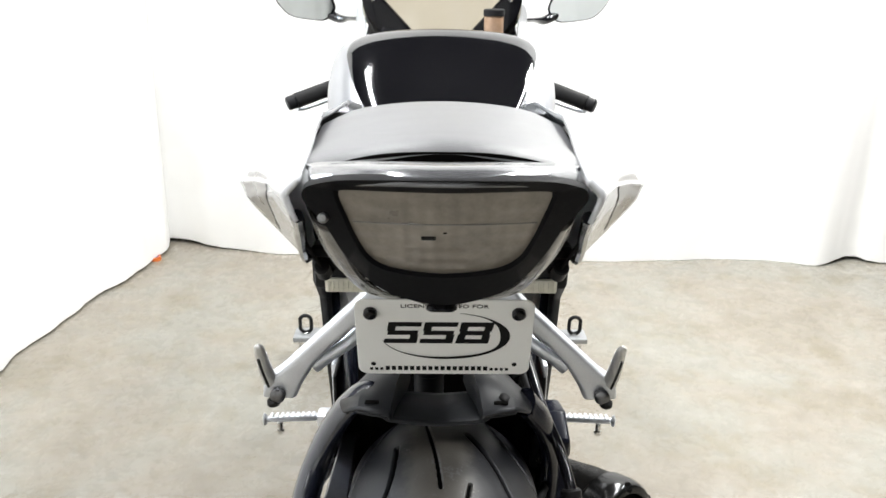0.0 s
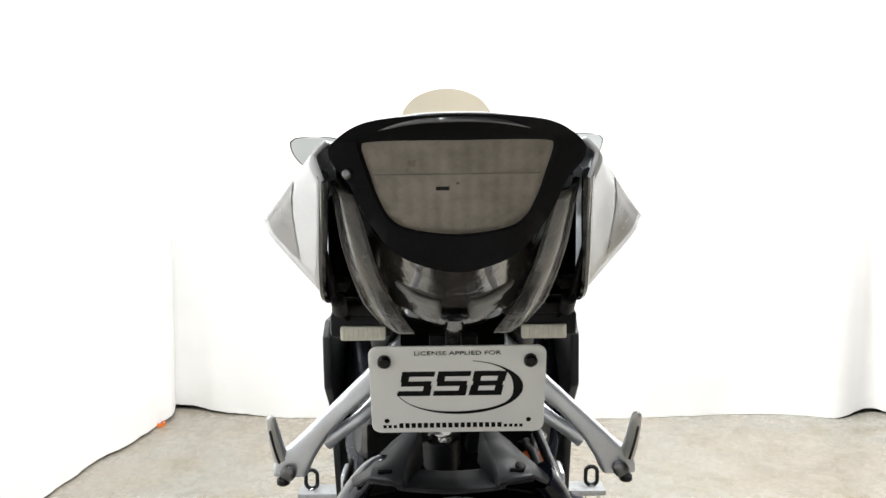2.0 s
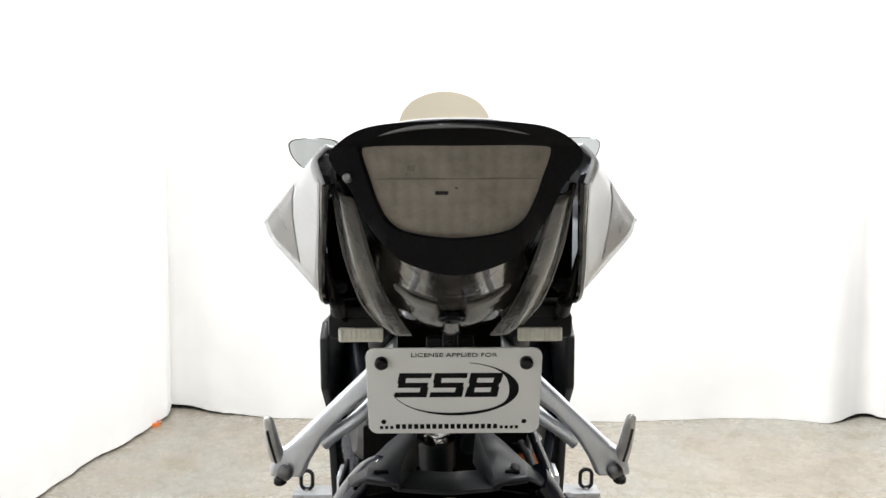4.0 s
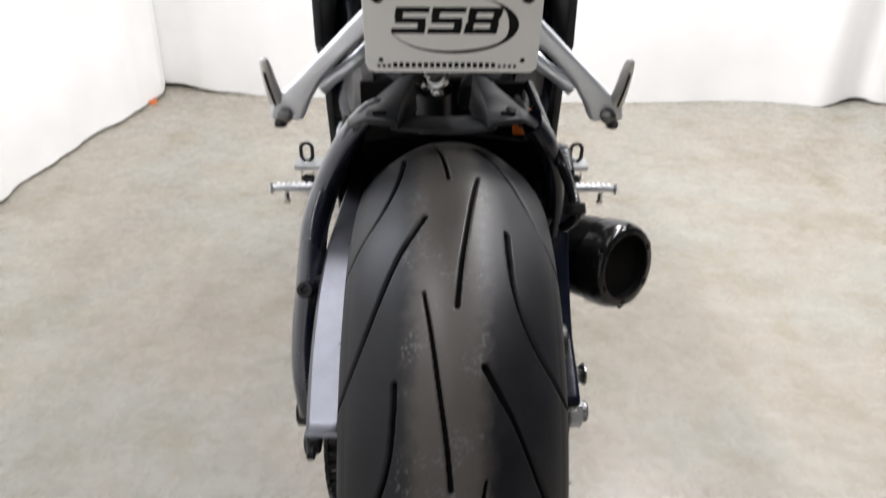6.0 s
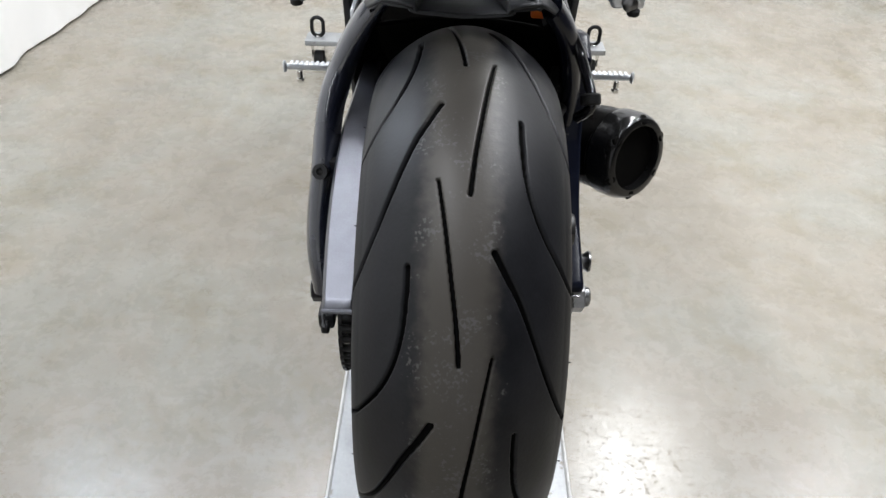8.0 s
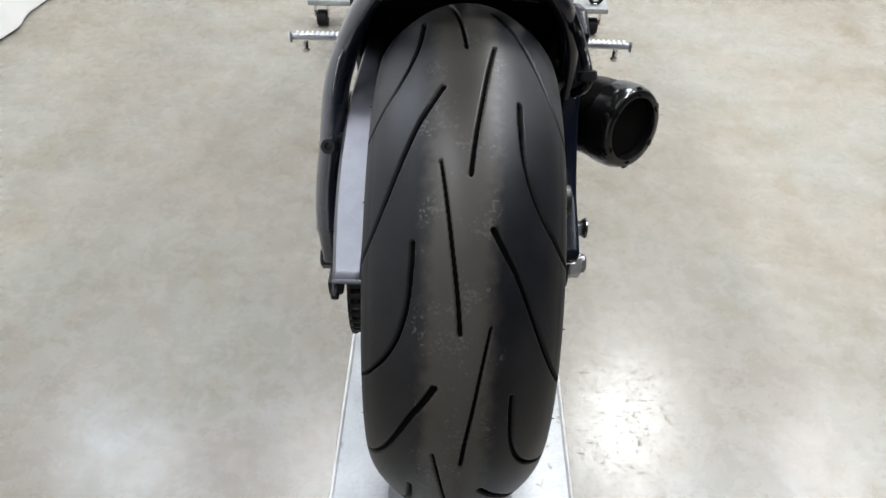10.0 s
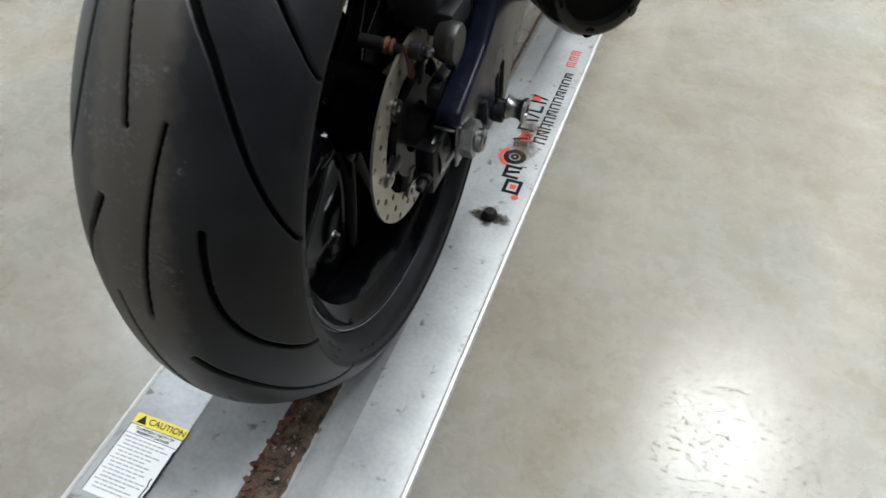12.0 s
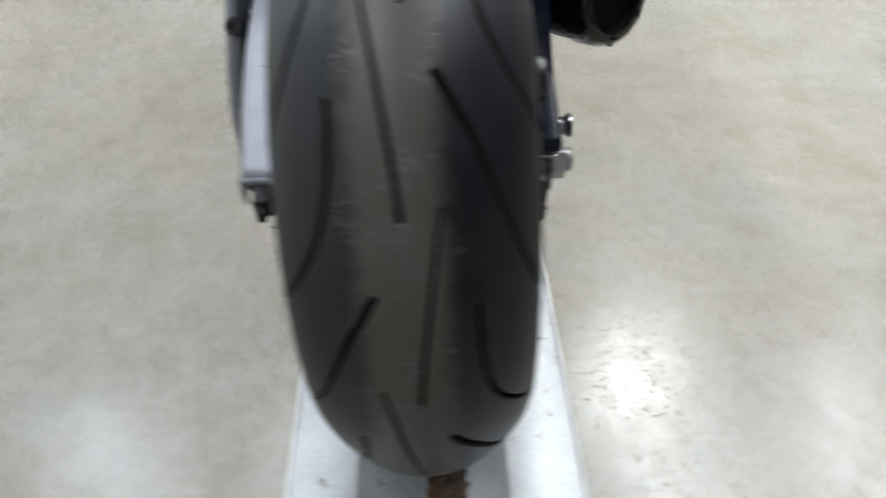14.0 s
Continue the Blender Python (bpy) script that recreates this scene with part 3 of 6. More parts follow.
# Fittings made up to go with the added strip lamps.
for lx, ly in FILL_TUBES:
    fix = tagged(new("ceiling_light"), "white strip light fitting, added unseen under the dark ceiling", "ceiling light", "strip lights over the booth")
    fix.location = (lx, ly, 0)
    part("housing", rbox(0.15, 1.28, 0.05, 0.006, 2, (0, 0, 3.06)), PLATE_WHITE, fix)
    for hy in (-0.45, 0.45):
        part("hanger", rod((0, hy, 3.08), (0, hy, 3.33), 0.004), STEEL, fix)

scrap = tagged(new("tape_scrap"), "small orange and blue tape roll under the curtain hem", "tape roll")
scrap.location = (-1.285, 2.46, 0)
part("roll", turned([(0, 0.016), (0, 0.024), (0.016, 0.024), (0.016, 0.016)], 24, (0, 0, 0.0), (0, 0, 1), True), ORANGE, scrap)
part("core", turned([(0.001, 0.012), (0.001, 0.0155), (0.014, 0.0155), (0.014, 0.012)], 24, (0, 0, 0.0), (0, 0, 1), True),
     surf("blue_plastic", (0.02, 0.06, 0.3), (0.03, 0.09, 0.4), 0.4), scrap, "blue plastic core")

# ---- the rolling rail under the bike ----
dolly = tagged(new("motorcycle_dolly"), "grey painted steel motorcycle dolly rail on castors", "dolly")
Y0, Y1, TOP = -0.62, 1.80, 0.100
sect = [(-0.181, 0.078), (-0.181, TOP - 0.006), (-0.1795, TOP - 0.002), (-0.175, TOP), (-0.093, TOP), (-0.087, TOP - 0.003), (-0.036, 0.0715), (-0.012, 0.0675), (0.046, 0.0675), (0.088, TOP - 0.003), (0.094, TOP), (0.181, TOP), (0.1855, TOP - 0.002), (0.187, TOP - 0.006), (0.187, 0.078),
        (0.184, 0.078), (0.184, TOP - 0.007), (0.092, TOP - 0.006), (0.047, 0.0635), (-0.014, 0.0635), (-0.037, 0.0675), (-0.091, TOP - 0.006), (-0.178, TOP - 0.007), (-0.178, 0.078)]
rail = part("rail", skin([[(x, y, z) for x, z in sect] for y in np.linspace(Y0, Y1, 30)]), GALV, dolly, "scuffed grey steel channel rail", 25)
for sx in (-1, 1):
    part("worn_edge", tube([(sx * (0.0030 * sx + 0.1812 + 0.0004 * noise.noise((y * 20, sx, 0))), y, TOP - 0.0026) for y in np.linspace(Y0 + 0.004, Y1 - 0.004, 60)], 0.0042, 8, 120), WORN_LIT, rail, "worn rail edge with its bright highlight painted in")
strip = []
for i in range(420):
    y = Y0 + 0.01 + i * (Y1 - Y0 - 0.02) / 419
    a, b = 0.002 * noise.noise((y * 30, 0, 0)) + 0.0028 * noise.noise((y * 140, 3, 0)), 0.002 * noise.noise((y * 34, 5, 0)) + 0.0028 * noise.noise((y * 150, 7, 0))
    c = 0.0009 * noise.noise((y * 80, 2, 0))
    strip.append([(-0.008 + a, y, 0.0680), (0.004 + a * 0.5, y, 0.0688 + c), (0.012, y, 0.0692 - c), (0.018, y, 0.0690 + 0.0008 * noise.noise((y * 130, 8, 0))), (0.028, y, 0.0700 + c), (0.036 + b * 0.5, y, 0.0690), (0.042 + b, y, 0.0680)])
cut = sum(1 for row in strip if row[0][1] < 0.12)
part("rust_strip", skin(strip[:cut + 1], closed=False), RUSTY, rail, "rusty scraped strip along the channel floor")
part("rust_strip", skin(strip[cut:], closed=False), PALE_RUST, rail, "pale brown rust film along the channel floor")
part("weld_bead", tube([(0.034 + 0.002 * noise.noise((y * 25, 3, 1)), y, 0.0692 + 0.0008 * noise.noise((y * 60, 1, 1))) for y in np.linspace(Y0 + 0.02, Y1 - 0.02, 90)], 0.0034, 8, 260), RUSTY, rail)
rnd = random.Random(31)
for name, mat, x0, x1, many in (("rust_debris", RUST, -0.008, 0.010, 150), ("rust_grit", RUSTY, 0.008, 0.040, 260)):
    bits = []
    for k in range(many):
        q = 0.0012 + 0.0022 * rnd.random()
        m = Matrix.Translation((x0 + (x1 - x0) * rnd.random(), -0.60 + 0.55 * rnd.random(), 0.0700)) @ Matrix.Rotation(rnd.random() * 6.3, 4, "Z") @ Matrix.Rotation(rnd.random() * 0.8, 4, "X")
        bits.append(put(rbox(q * 2, q * (1.2 + 2.5 * rnd.random()), q, 0, 1), m))
    tagged(part(name, join(*bits), mat, rail, "loose flakes of rust"), kind="stuff")
for yb in (1.575, -0.52):
    bar = part("cross_bar", rbox(0.975, 0.075, 0.018, 0.003, 2, (0, yb, 0.089 if yb > 0 else 0.044)), GALV, dolly)
    for sx in (-1, 1):
        cz = 0.080 if yb > 0 else 0.036
        x = sx * 0.447
        if yb > 0:
            loop = [(x + 0.0185 * math.sin(a), yb - 0.006, 0.1335 + (0.012 if math.cos(a) > 0 else -0.012) + 0.0185 * math.cos(a)) for a in np.linspace(0, 2 * math.pi, 25)]
            part("tie_down_loop", tube(loop, 0.0062, 10, 60, 1, (0, 1, 0)), MATT_BLACK, bar, "black steel tie-down loop")
            part("loop_bolt", hexnut((x, yb - 0.006, 0.098), (x, yb - 0.006, 0.106), 0.010), STEEL, bar)
            fork = join(rbox(0.052, 0.052, 0.005, 0.001, 1, (x, yb, 0.0775)), rbox(0.003, 0.04, 0.04, 0.001, 1, (x - 0.0215, yb - 0.008, 0.056)),
                        rbox(0.003, 0.04, 0.04, 0.001, 1, (x + 0.0215, yb - 0.008, 0.056)))
            wheel_r, wheel_z = 0.026, 0.0265
        else:
            fork = join(rbox(0.05, 0.05, 0.004, 0.001, 1, (x, yb, 0.033)), rbox(0.003, 0.03, 0.025, 0.001, 1, (x - 0.0215, yb, 0.022)), rbox(0.003, 0.03, 0.025, 0.001, 1, (x + 0.0215, yb, 0.022)))
            wheel_r, wheel_z = 0.015, 0.0152
        cas = part("castor", fork, STEEL, dolly)
        part("castor_wheel", turned([(-0.0175, wheel_r - 0.005), (-0.014, wheel_r), (0.014, wheel_r), (0.0175, wheel_r - 0.005)], 24, (x, yb - 0.008, wheel_z), (1, 0, 0)), RUBBER, cas, "black rubber castor wheel")
for yc in (0.245, 0.79):
    for sx in (-1, 1):
        cas = part("castor", join(rbox(0.05, 0.05, 0.034, 0.001, 1, (sx * 0.145, yc, 0.078)), rbox(0.004, 0.03, 0.05, 0.001, 1, (sx * 0.156, yc, 0.050))), STEEL, dolly)
        part("castor_wheel", turned([(-0.009, 0.025), (-0.007, 0.028), (0.007, 0.028), (0.009, 0.025)], 24, (sx * 0.1605, yc - 0.008, 0.0282), (1, 0, 0)), RUBBER, cas, "black rubber castor wheel")
plug = part("rubber_plug", turned([(0, 0.0125), (0.003, 0.0115), (0.010, 0.0110), (0.014, 0.008), (0.015, 0.003)], 24, (0.136, 0.222, TOP), (0, 0, 1)), RUBBER, dolly, "black rubber plug in an oily stain")
for name, mat, x, y, sx, sy in (("oil_film", OIL_FILM, 0.134, 0.222, 0.060, 0.056), ("oil_film", OIL_FILM, 0.140, 0.220, 0.086, 0.036), ("grease_film", BROWN_FILM, 0.139, 0.405, 0.062, 0.105), ("grease_film", BROWN_FILM, 0.134, 0.462, 0.050, 0.080)):
    part(name, rbox(sx, sy, 0.0002, 0, 1, (x, y, TOP + 0.0011 + 0.0004 * (sx > 0.07) + 0.0004 * (y > 0.45))), mat, dolly, "dark greasy dirt film on the rail")
rnd = random.Random(4)
for i in range(70):
    r = 0.0008 + 0.0022 * rnd.random() ** 3
    x, y = 0.142 + rnd.gauss(0, 0.016), 0.43 + rnd.gauss(0, 0.045)
    if 0.09 < x < 0.174:
        part("grease_spot", turned([(0, r), (0.0003, r * 0.8)], 8, (x, y, TOP + 0.0001), (0, 0, 1)), GRIME, dolly)

# warning sticker beside the channel
LX = -0.1283
label = part("warning_label", rbox(0.0735, 0.108, 0.0006, 0, 1, (LX, -0.3230, TOP + 0.0005)), PAPER, dolly, "white sticker with a yellow caution band")
part("caution_band", rbox(0.0735, 0.0150, 0.0004, 0, 1, (LX, -0.2765, TOP + 0.001)), YELLOW, label, "yellow band")
LZ = TOP + 0.0014
lettering("caution_text", "CAUTION", 0.0115, Matrix.Translation((LX + 0.0095, -0.2765, LZ)), INK, label)
part("warning_triangle", prism([(-0.007, -0.0055), (0.007, -0.0055), (0, 0.0062)], 0.0002, Matrix.Translation((LX - 0.0250, -0.2765, LZ - 0.0002))), INK, label)
lettering("heading_text", "TO PREVENT INJURY OR", 0.0050, Matrix.Translation((LX, -0.2882, LZ - 0.0002)), INK, label)
lettering("heading_text", "PROPERTY DAMAGE", 0.0050, Matrix.Translation((LX, -0.2932, LZ - 0.0002)), INK, label)
for y in (-0.2843, -0.2968):
    part("rule", rbox(0.0735, 0.0006, 0.0002, 0, 1, (LX, y, LZ - 0.0003)), INK, label)
rnd = random.Random(12)
for row in range(15):
    y = -0.3015 - 0.0048 * row
    x = LX - 0.033 + (0.004 if row % 3 else 0.0)
    stop = x + 0.040 + 0.022 * rnd.random()
    while x < stop:
        w = 0.004 + 0.006 * rnd.random()
        part("text_bar", rbox(w, 0.0017, 0.0002, 0, 1, (x + w / 2, y, LZ - 0.0004)), GREY_INK, label)
        x += w + 0.0016
for x in (LX - 0.0367, LX + 0.0367):
    part("label_edge", rbox(0.0008, 0.108, 0.0002, 0, 1, (x, -0.3230, LZ - 0.0004)), INK, label)

for x, y0, y1, r, seed in ((LX + 0.0362, -0.377, -0.300, 0.0011, 1), (LX + 0.0315, -0.378, -0.338, 0.0008, 2)):
    part("peeled_edge", tube([(x + 0.0022 * noise.noise((y * 110, seed, 0)), y, LZ - 0.0001) for y in np.linspace(y0, y1, 24)], r, 6, 60, 0.4), INK, label, "dark torn edge of the sticker")

# printed mark along the other flange: plain bars in black and red, and a ring
mark = part("printed_dot", turned([(0, 0.006), (0.0004, 0.006)], 16, (0.160, 0.279, TOP + 0.0001), (0, 0, 1)), RED_INK, dolly, "worn black and red print on the rail")


def print_bar(x, y, sx, sy, ink, turn=0.0):
    part("print_bar", put(rbox(sx, sy, 0.0005, 0, 1), Matrix.Translation((x, y, TOP + 0.0003)) @ Matrix.Rotation(turn, 4, "Z")), ink, mark)


def block(x, y, w, h, ink, bar=0.0045, turn=0.0):
    """One plain block of the mark: bars round an open cell."""
    print_bar(x, y - h / 2 + bar / 2, w, bar, ink)
    print_bar(x, y + h / 2 - bar / 2, w, bar, ink)
    print_bar(x - w / 2 + bar / 2, y, bar, h - 2 * bar, ink)


block(0.149, 0.303, 0.029, 0.034, INK, 0.006)
print_bar(0.1605, 0.303, 0.006, 0.022, INK)
print_bar(0.150, 0.303, 0.010, 0.010, RED_INK)
block(0.138, 0.339, 0.028, 0.032, INK, 0.006)
print_bar(0.138, 0.339, 0.026, 0.006, INK, 0.3)
part("print_ring", turned([(0, 0.0105), (0, 0.0195), (0.0004, 0.0195), (0.0004, 0.0105)], 28, (0.131, 0.379, TOP + 0.0001), (0, 0, 1), True), INK, mark)
part("print_ring", turned([(0, 0.003), (0, 0.0075), (0.0004, 0.0075), (0.0004, 0.003)], 20, (0.131, 0.379, TOP + 0.0001), (0, 0, 1), True), INK, mark)
part("print_arc", tube([(0.131 + 0.0245 * math.cos(a), 0.379 + 0.0245 * math.sin(a), TOP + 0.0003) for a in np.linspace(2.2, 4.4, 12)], 0.0035, 8, 24, 0.12), RED_INK, mark)
print_bar(0.130, 0.417, 0.024, 0.018, GRIME, 0.2)
print_bar(0.133, 0.440, 0.020, 0.024, RED_INK, -0.25)
print_bar(0.128, 0.432, 0.030, 0.005, INK, 0.4)
for i in range(4):
    y = 0.466 + 0.030 * i
    print_bar(0.127, y - 0.006, 0.030, 0.0050, INK, 0.25 if i == 1 else 0.0)
    if i in (1, 3):
        print_bar(0.127, y + 0.010, 0.030, 0.0045, INK, -0.25)
    else:
        print_bar(0.1145 if i == 0 else 0.139, y + 0.005, 0.005, 0.017, INK)
print_bar(0.121, 0.560, 0.016, 0.014, RED_INK, 0.3)
for i in range(11):
    y = 0.438 + i * 0.0218
    wide = 0.023 - 0.0007 * i
    block(0.1595, y, wide, 0.0165, INK, 0.0034)
    if i % 3 == 1:
        print_bar(0.1595, y, wide * 0.8, 0.0022, INK, 0.45)
for i in range(3):
    block(0.1545, 0.697 + 0.0225 * i, 0.019, 0.0165, RED_INK, 0.0028)
    print_bar(0.1545, 0.697 + 0.0225 * i, 0.016, 0.0024, RED_INK)

# ---- the motorcycle ----
bike = tagged(new("motorcycle"), "white and black sport motorcycle standing on a dolly rail", "motorcycle")
bike.location = (-0.003, 0, 0)
AY, AZ, R, CR = 0.012, 0.420, 0.343, 0.105
TYRE_Y, TYRE_Z, WHEEL_X = 0.017, 0.4135, 0.004
EDGE = 70.5


def tread_lines():
    """The grooves as curves of (degrees round the wheel, sideways in mm, half width in mm); each family repeats, and is mirrored half a step on."""
    PITCH = 53.6
    long_s = [(0, 27), (-4, 40), (-7, 50), (-11, 60), (-16, 70), (-24, 84), (-34.5, 102)]
    short_s = [(0, 52), (-6, 53), (-11, 56), (-16, 63), (-20.5, 73), (-25.5, 87), (-32, 103)]
    slot = [(0, 27), (-7, 20), (-15, 13), (-22, 7), (-28.5, 3)]
    out = []
    for k in range(-3, 5):
        for shape, side, first, w0, w1 in ((long_s, -1, 74.6, 3.7, 2.0), (long_s, 1, 48.2, 3.7, 2.0), (short_s, -1, 45.8, 3.1, 1.8), (short_s, 1, 72.2, 3.1, 1.8),
                                            (slot, 1, 85.8, 1.7, 2.5), (slot, -1, 59.6, 1.7, 2.5)):
            c = spline([(first + d + PITCH * k, side * x) for d, x in shape], 26)
            w = np.linspace(w0, w1, 26)
            out.append(np.column_stack([c, w]))
    return out


def tyre_mesh():
    crown = np.radians(np.linspace(-EDGE, EDGE, 212))
    px, pr = CR * np.sin(crown), R - CR * (1 - np.cos(crown))
    bulge = np.clip((np.abs(np.degrees(crown)) - 32) / 38, 0, 1)
    bulge = bulge * bulge * (3 - 2 * bulge)
    px, pr = px + np.sign(crown) * 0.0068 * bulge, pr + 0.002 * bulge
    side = [(0.1066, 0.2712), (0.1055, 0.2700), (0.1046, 0.2690), (0.1044, 0.2665), (0.1038, 0.2615), (0.1020, 0.2565), (0.0985, 0.2530), (0.0975, 0.2515), (0.0945, 0.2500), (0.0920, 0.2478), (0.0870, 0.2455), (0.080, 0.241)]
    px = np.concatenate([[-x for x, r in reversed(side)], px, [x for x, r in side]])
    pr = np.concatenate([[r for x, r in reversed(side)], pr, [r for x, r in side]])
    th = np.radians(np.concatenate([np.arange(-48, 118, 0.27), np.arange(118, 312, 2.0)]))
    n, m = len(th), len(px)
    T, X = np.meshgrid(th, px, indexing="ij")
    RR = np.broadcast_to(pr, (n, m)).copy()
    # arc coordinates in mm
    u = np.concatenate([np.full(len(side), -999.0), CR * crown * 1000, np.full(len(side), 999.0)])
    s = th * R * 1000
    deep = np.zeros((n, m))
    for c in tread_lines():
        cs = np.radians(c[:, 0]) * R * 1000
        cu = np.sign(c[:, 1]) * np.where(np.abs(c[:, 1]) < 98, CR * 1000 * np.arcsin(np.clip(np.abs(c[:, 1]) / (CR * 1000), 0, 0.94)), 129 + (np.abs(c[:, 1]) - 98) * 2.4)
        rows = np.where((s > cs.min() - 8) & (s < cs.max() + 8))[0]
        cols = np.where((u > cu.min() - 8) & (u < cu.max() + 8))[0]
        if len(rows) < 2 or len(cols) < 2 or rows[0] > 640:
            continue
        S, U = np.meshgrid(s[rows], u[cols], indexing="ij")
        best = np.full(S.shape, 99.0)
        for i in range(len(cs) - 1):
            ax, ay, bx, by = cs[i], cu[i], cs[i + 1], cu[i + 1]
            L2 = (bx - ax) ** 2 + (by - ay) ** 2 + 1e-9
            f = np.clip(((S - ax) * (bx - ax) + (U - ay) * (by - ay)) / L2, 0, 1)
            d = np.hypot(S - ax - f * (bx - ax), U - ay - f * (by - ay)) - (c[i, 2] + f * (c[i + 1, 2] - c[i, 2]))
            best = np.minimum(best, d)
        k = np.clip((0.45 - best) / 1.2, 0, 1)
        k = k * k * (3 - 2 * k) * 0.0058
        sub = deep[np.ix_(rows, cols)]
        deep[np.ix_(rows, cols)] = np.maximum(sub, k)
    # sink along the surface normal of the crown
    ang = np.concatenate([np.full(len(side), -1.2), crown, np.full(len(side), 1.2)])
    X = X - np.sin(ang) * deep
    RR = RR - np.cos(ang) * deep
    far = np.clip((RR - 0.250) / 0.04, 0, 1)
    V = np.stack([X, AY + far * (TYRE_Y - AY) - RR * np.cos(T), AZ + far * (TYRE_Z - AZ) + RR * np.sin(T)], -1).reshape(-1, 3)
    i, j = np.meshgrid(np.arange(n), np.arange(m - 1), indexing="ij")
    i2 = (i + 1) % n
    F = np.stack([i * m + j, i * m + j + 1, i2 * m + j + 1, i2 * m + j], -1).reshape(-1, 4)
    me = bpy.data.meshes.new("tyre")
    me.from_pydata(V.tolist(), [], F.tolist())
    for p in me.polygons:
        p.use_smooth = True
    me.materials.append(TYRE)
    me.materials.append(SIDEWALL)
    ns = len(side)
    me.polygons.foreach_set("material_index", np.where((j < ns) | (j >= m - 1 - ns), 1, 0).reshape(-1).astype(np.int32))
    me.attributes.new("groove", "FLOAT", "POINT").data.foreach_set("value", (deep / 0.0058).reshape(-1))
    return me


# rear wheel
hub = part("rear_wheel", turned([(-0.095, 0.02), (-0.095, 0.034), (-0.06, 0.040), (-0.03, 0.052), (0.03, 0.052), (0.06, 0.040), (0.085, 0.036), (0.085, 0.02)], 40, (0, AY, AZ)), WHEEL_BLACK, bike, "gloss black rear wheel with a worn sport tyre")
hub.location = (WHEEL_X, 0, 0)
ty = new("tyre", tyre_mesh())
ty.parent = hub
ty["label"] = "worn black sport tyre with curved grooves"
for k in range(30):
    a = math.radians(-175 + 8.0 * k)
    if k % 7 not in (3, 6):
        part("sidewall_mark", tube([(0.1032, AY - 0.2592 * math.cos(a + d), AZ + 0.2592 * math.sin(a + d)) for d in (-0.035, 0, 0.035)], 0.0013, 6, 8), RUBBER, ty)
for k in range(9):
    a = math.radians(-80 + 27.0 * k)
    for sx in (-1, 1):
        r = 0.268 + 0.003 * math.sin(k * 1.7)
        part("rubber_hair", rod((sx * 0.1045, AY - r * math.cos(a), AZ + r * math.sin(a)), (sx * (0.1092 + 0.0012 * math.sin(k * 2.3 + sx)), AY - (r + 0.001) * math.cos(a), AZ + (r + 0.001) * math.sin(a)), 0.0006, 5), RUBBER, ty)
part("rim", turned([(0.083, 0.246), (0.077, 0.246), (0.07, 0.222), (0.03, 0.207), (-0.03, 0.207), (-0.07, 0.222), (-0.077, 0.246), (-0.083, 0.246), (-0.0845, 0.241), (-0.083, 0.224), (-0.074, 0.214), (-0.068, 0.208),
                    (-0.045, 0.203), (0, 0.198), (0.045, 0.203), (0.068, 0.216), (0.074, 0.230), (0.083, 0.236), (0.0845, 0.241)], 96, (0, AY, AZ), (1, 0, 0), True), WHEEL_BLACK, hub)
part("rim_edge", turned([(0.0840, 0.2395), (0.0852, 0.2394), (0.0860, 0.2404), (0.0852, 0.2414), (0.0840, 0.2414)], 96, (0, AY, AZ), (1, 0, 0), True), NAVY, hub, "polished black rim edge")
for k in range(5):
    a = 2 * math.pi * k / 5 - 0.35
    for da in (-0.20, 0.0, 0.20):
        out = 0.204 if da else 0.112
        pts = [(0, AY - math.cos(a) * 0.040, AZ + math.sin(a) * 0.040), (0.014, AY - math.cos(a + da * 0.75) * out * 0.52, AZ + math.sin(a + da * 0.75) * out * 0.52),
               (0.018 if da else 0.006, AY - math.cos(a + da) * out, AZ + math.sin(a + da) * out)]
        part("spoke" if da else "spoke_web", tube(pts, [0.022, 0.0135, 0.0145] if da else [0.024, 0.020, 0.008], 12, 14, 0.7 if da else 0.5, (1, 0, 0)), WHEEL_BLACK, hub)
part("valve", join(rod((0.0, AY - 0.199 * math.cos(-1.15), AZ + 0.199 * math.sin(-1.15)), (0.012, AY - 0.172 * math.cos(-1.15), AZ + 0.172 * math.sin(-1.15)), 0.0055), rod((0.012, AY - 0.172 * math.cos(-1.15), AZ + 0.172 * math.sin(-1.15)), (0.018, AY - 0.158 * math.cos(-1.15), AZ + 0.158 * math.sin(-1.15)), 0.004)), DEEP, hub)

part("valve_cap", rod((0.016, AY - 0.160 * math.cos(-1.15), AZ + 0.160 * math.sin(-1.15)), (0.0195, AY - 0.153 * math.cos(-1.15), AZ + 0.153 * math.sin(-1.15)), 0.0048), STEEL, hub, "bright valve cap")


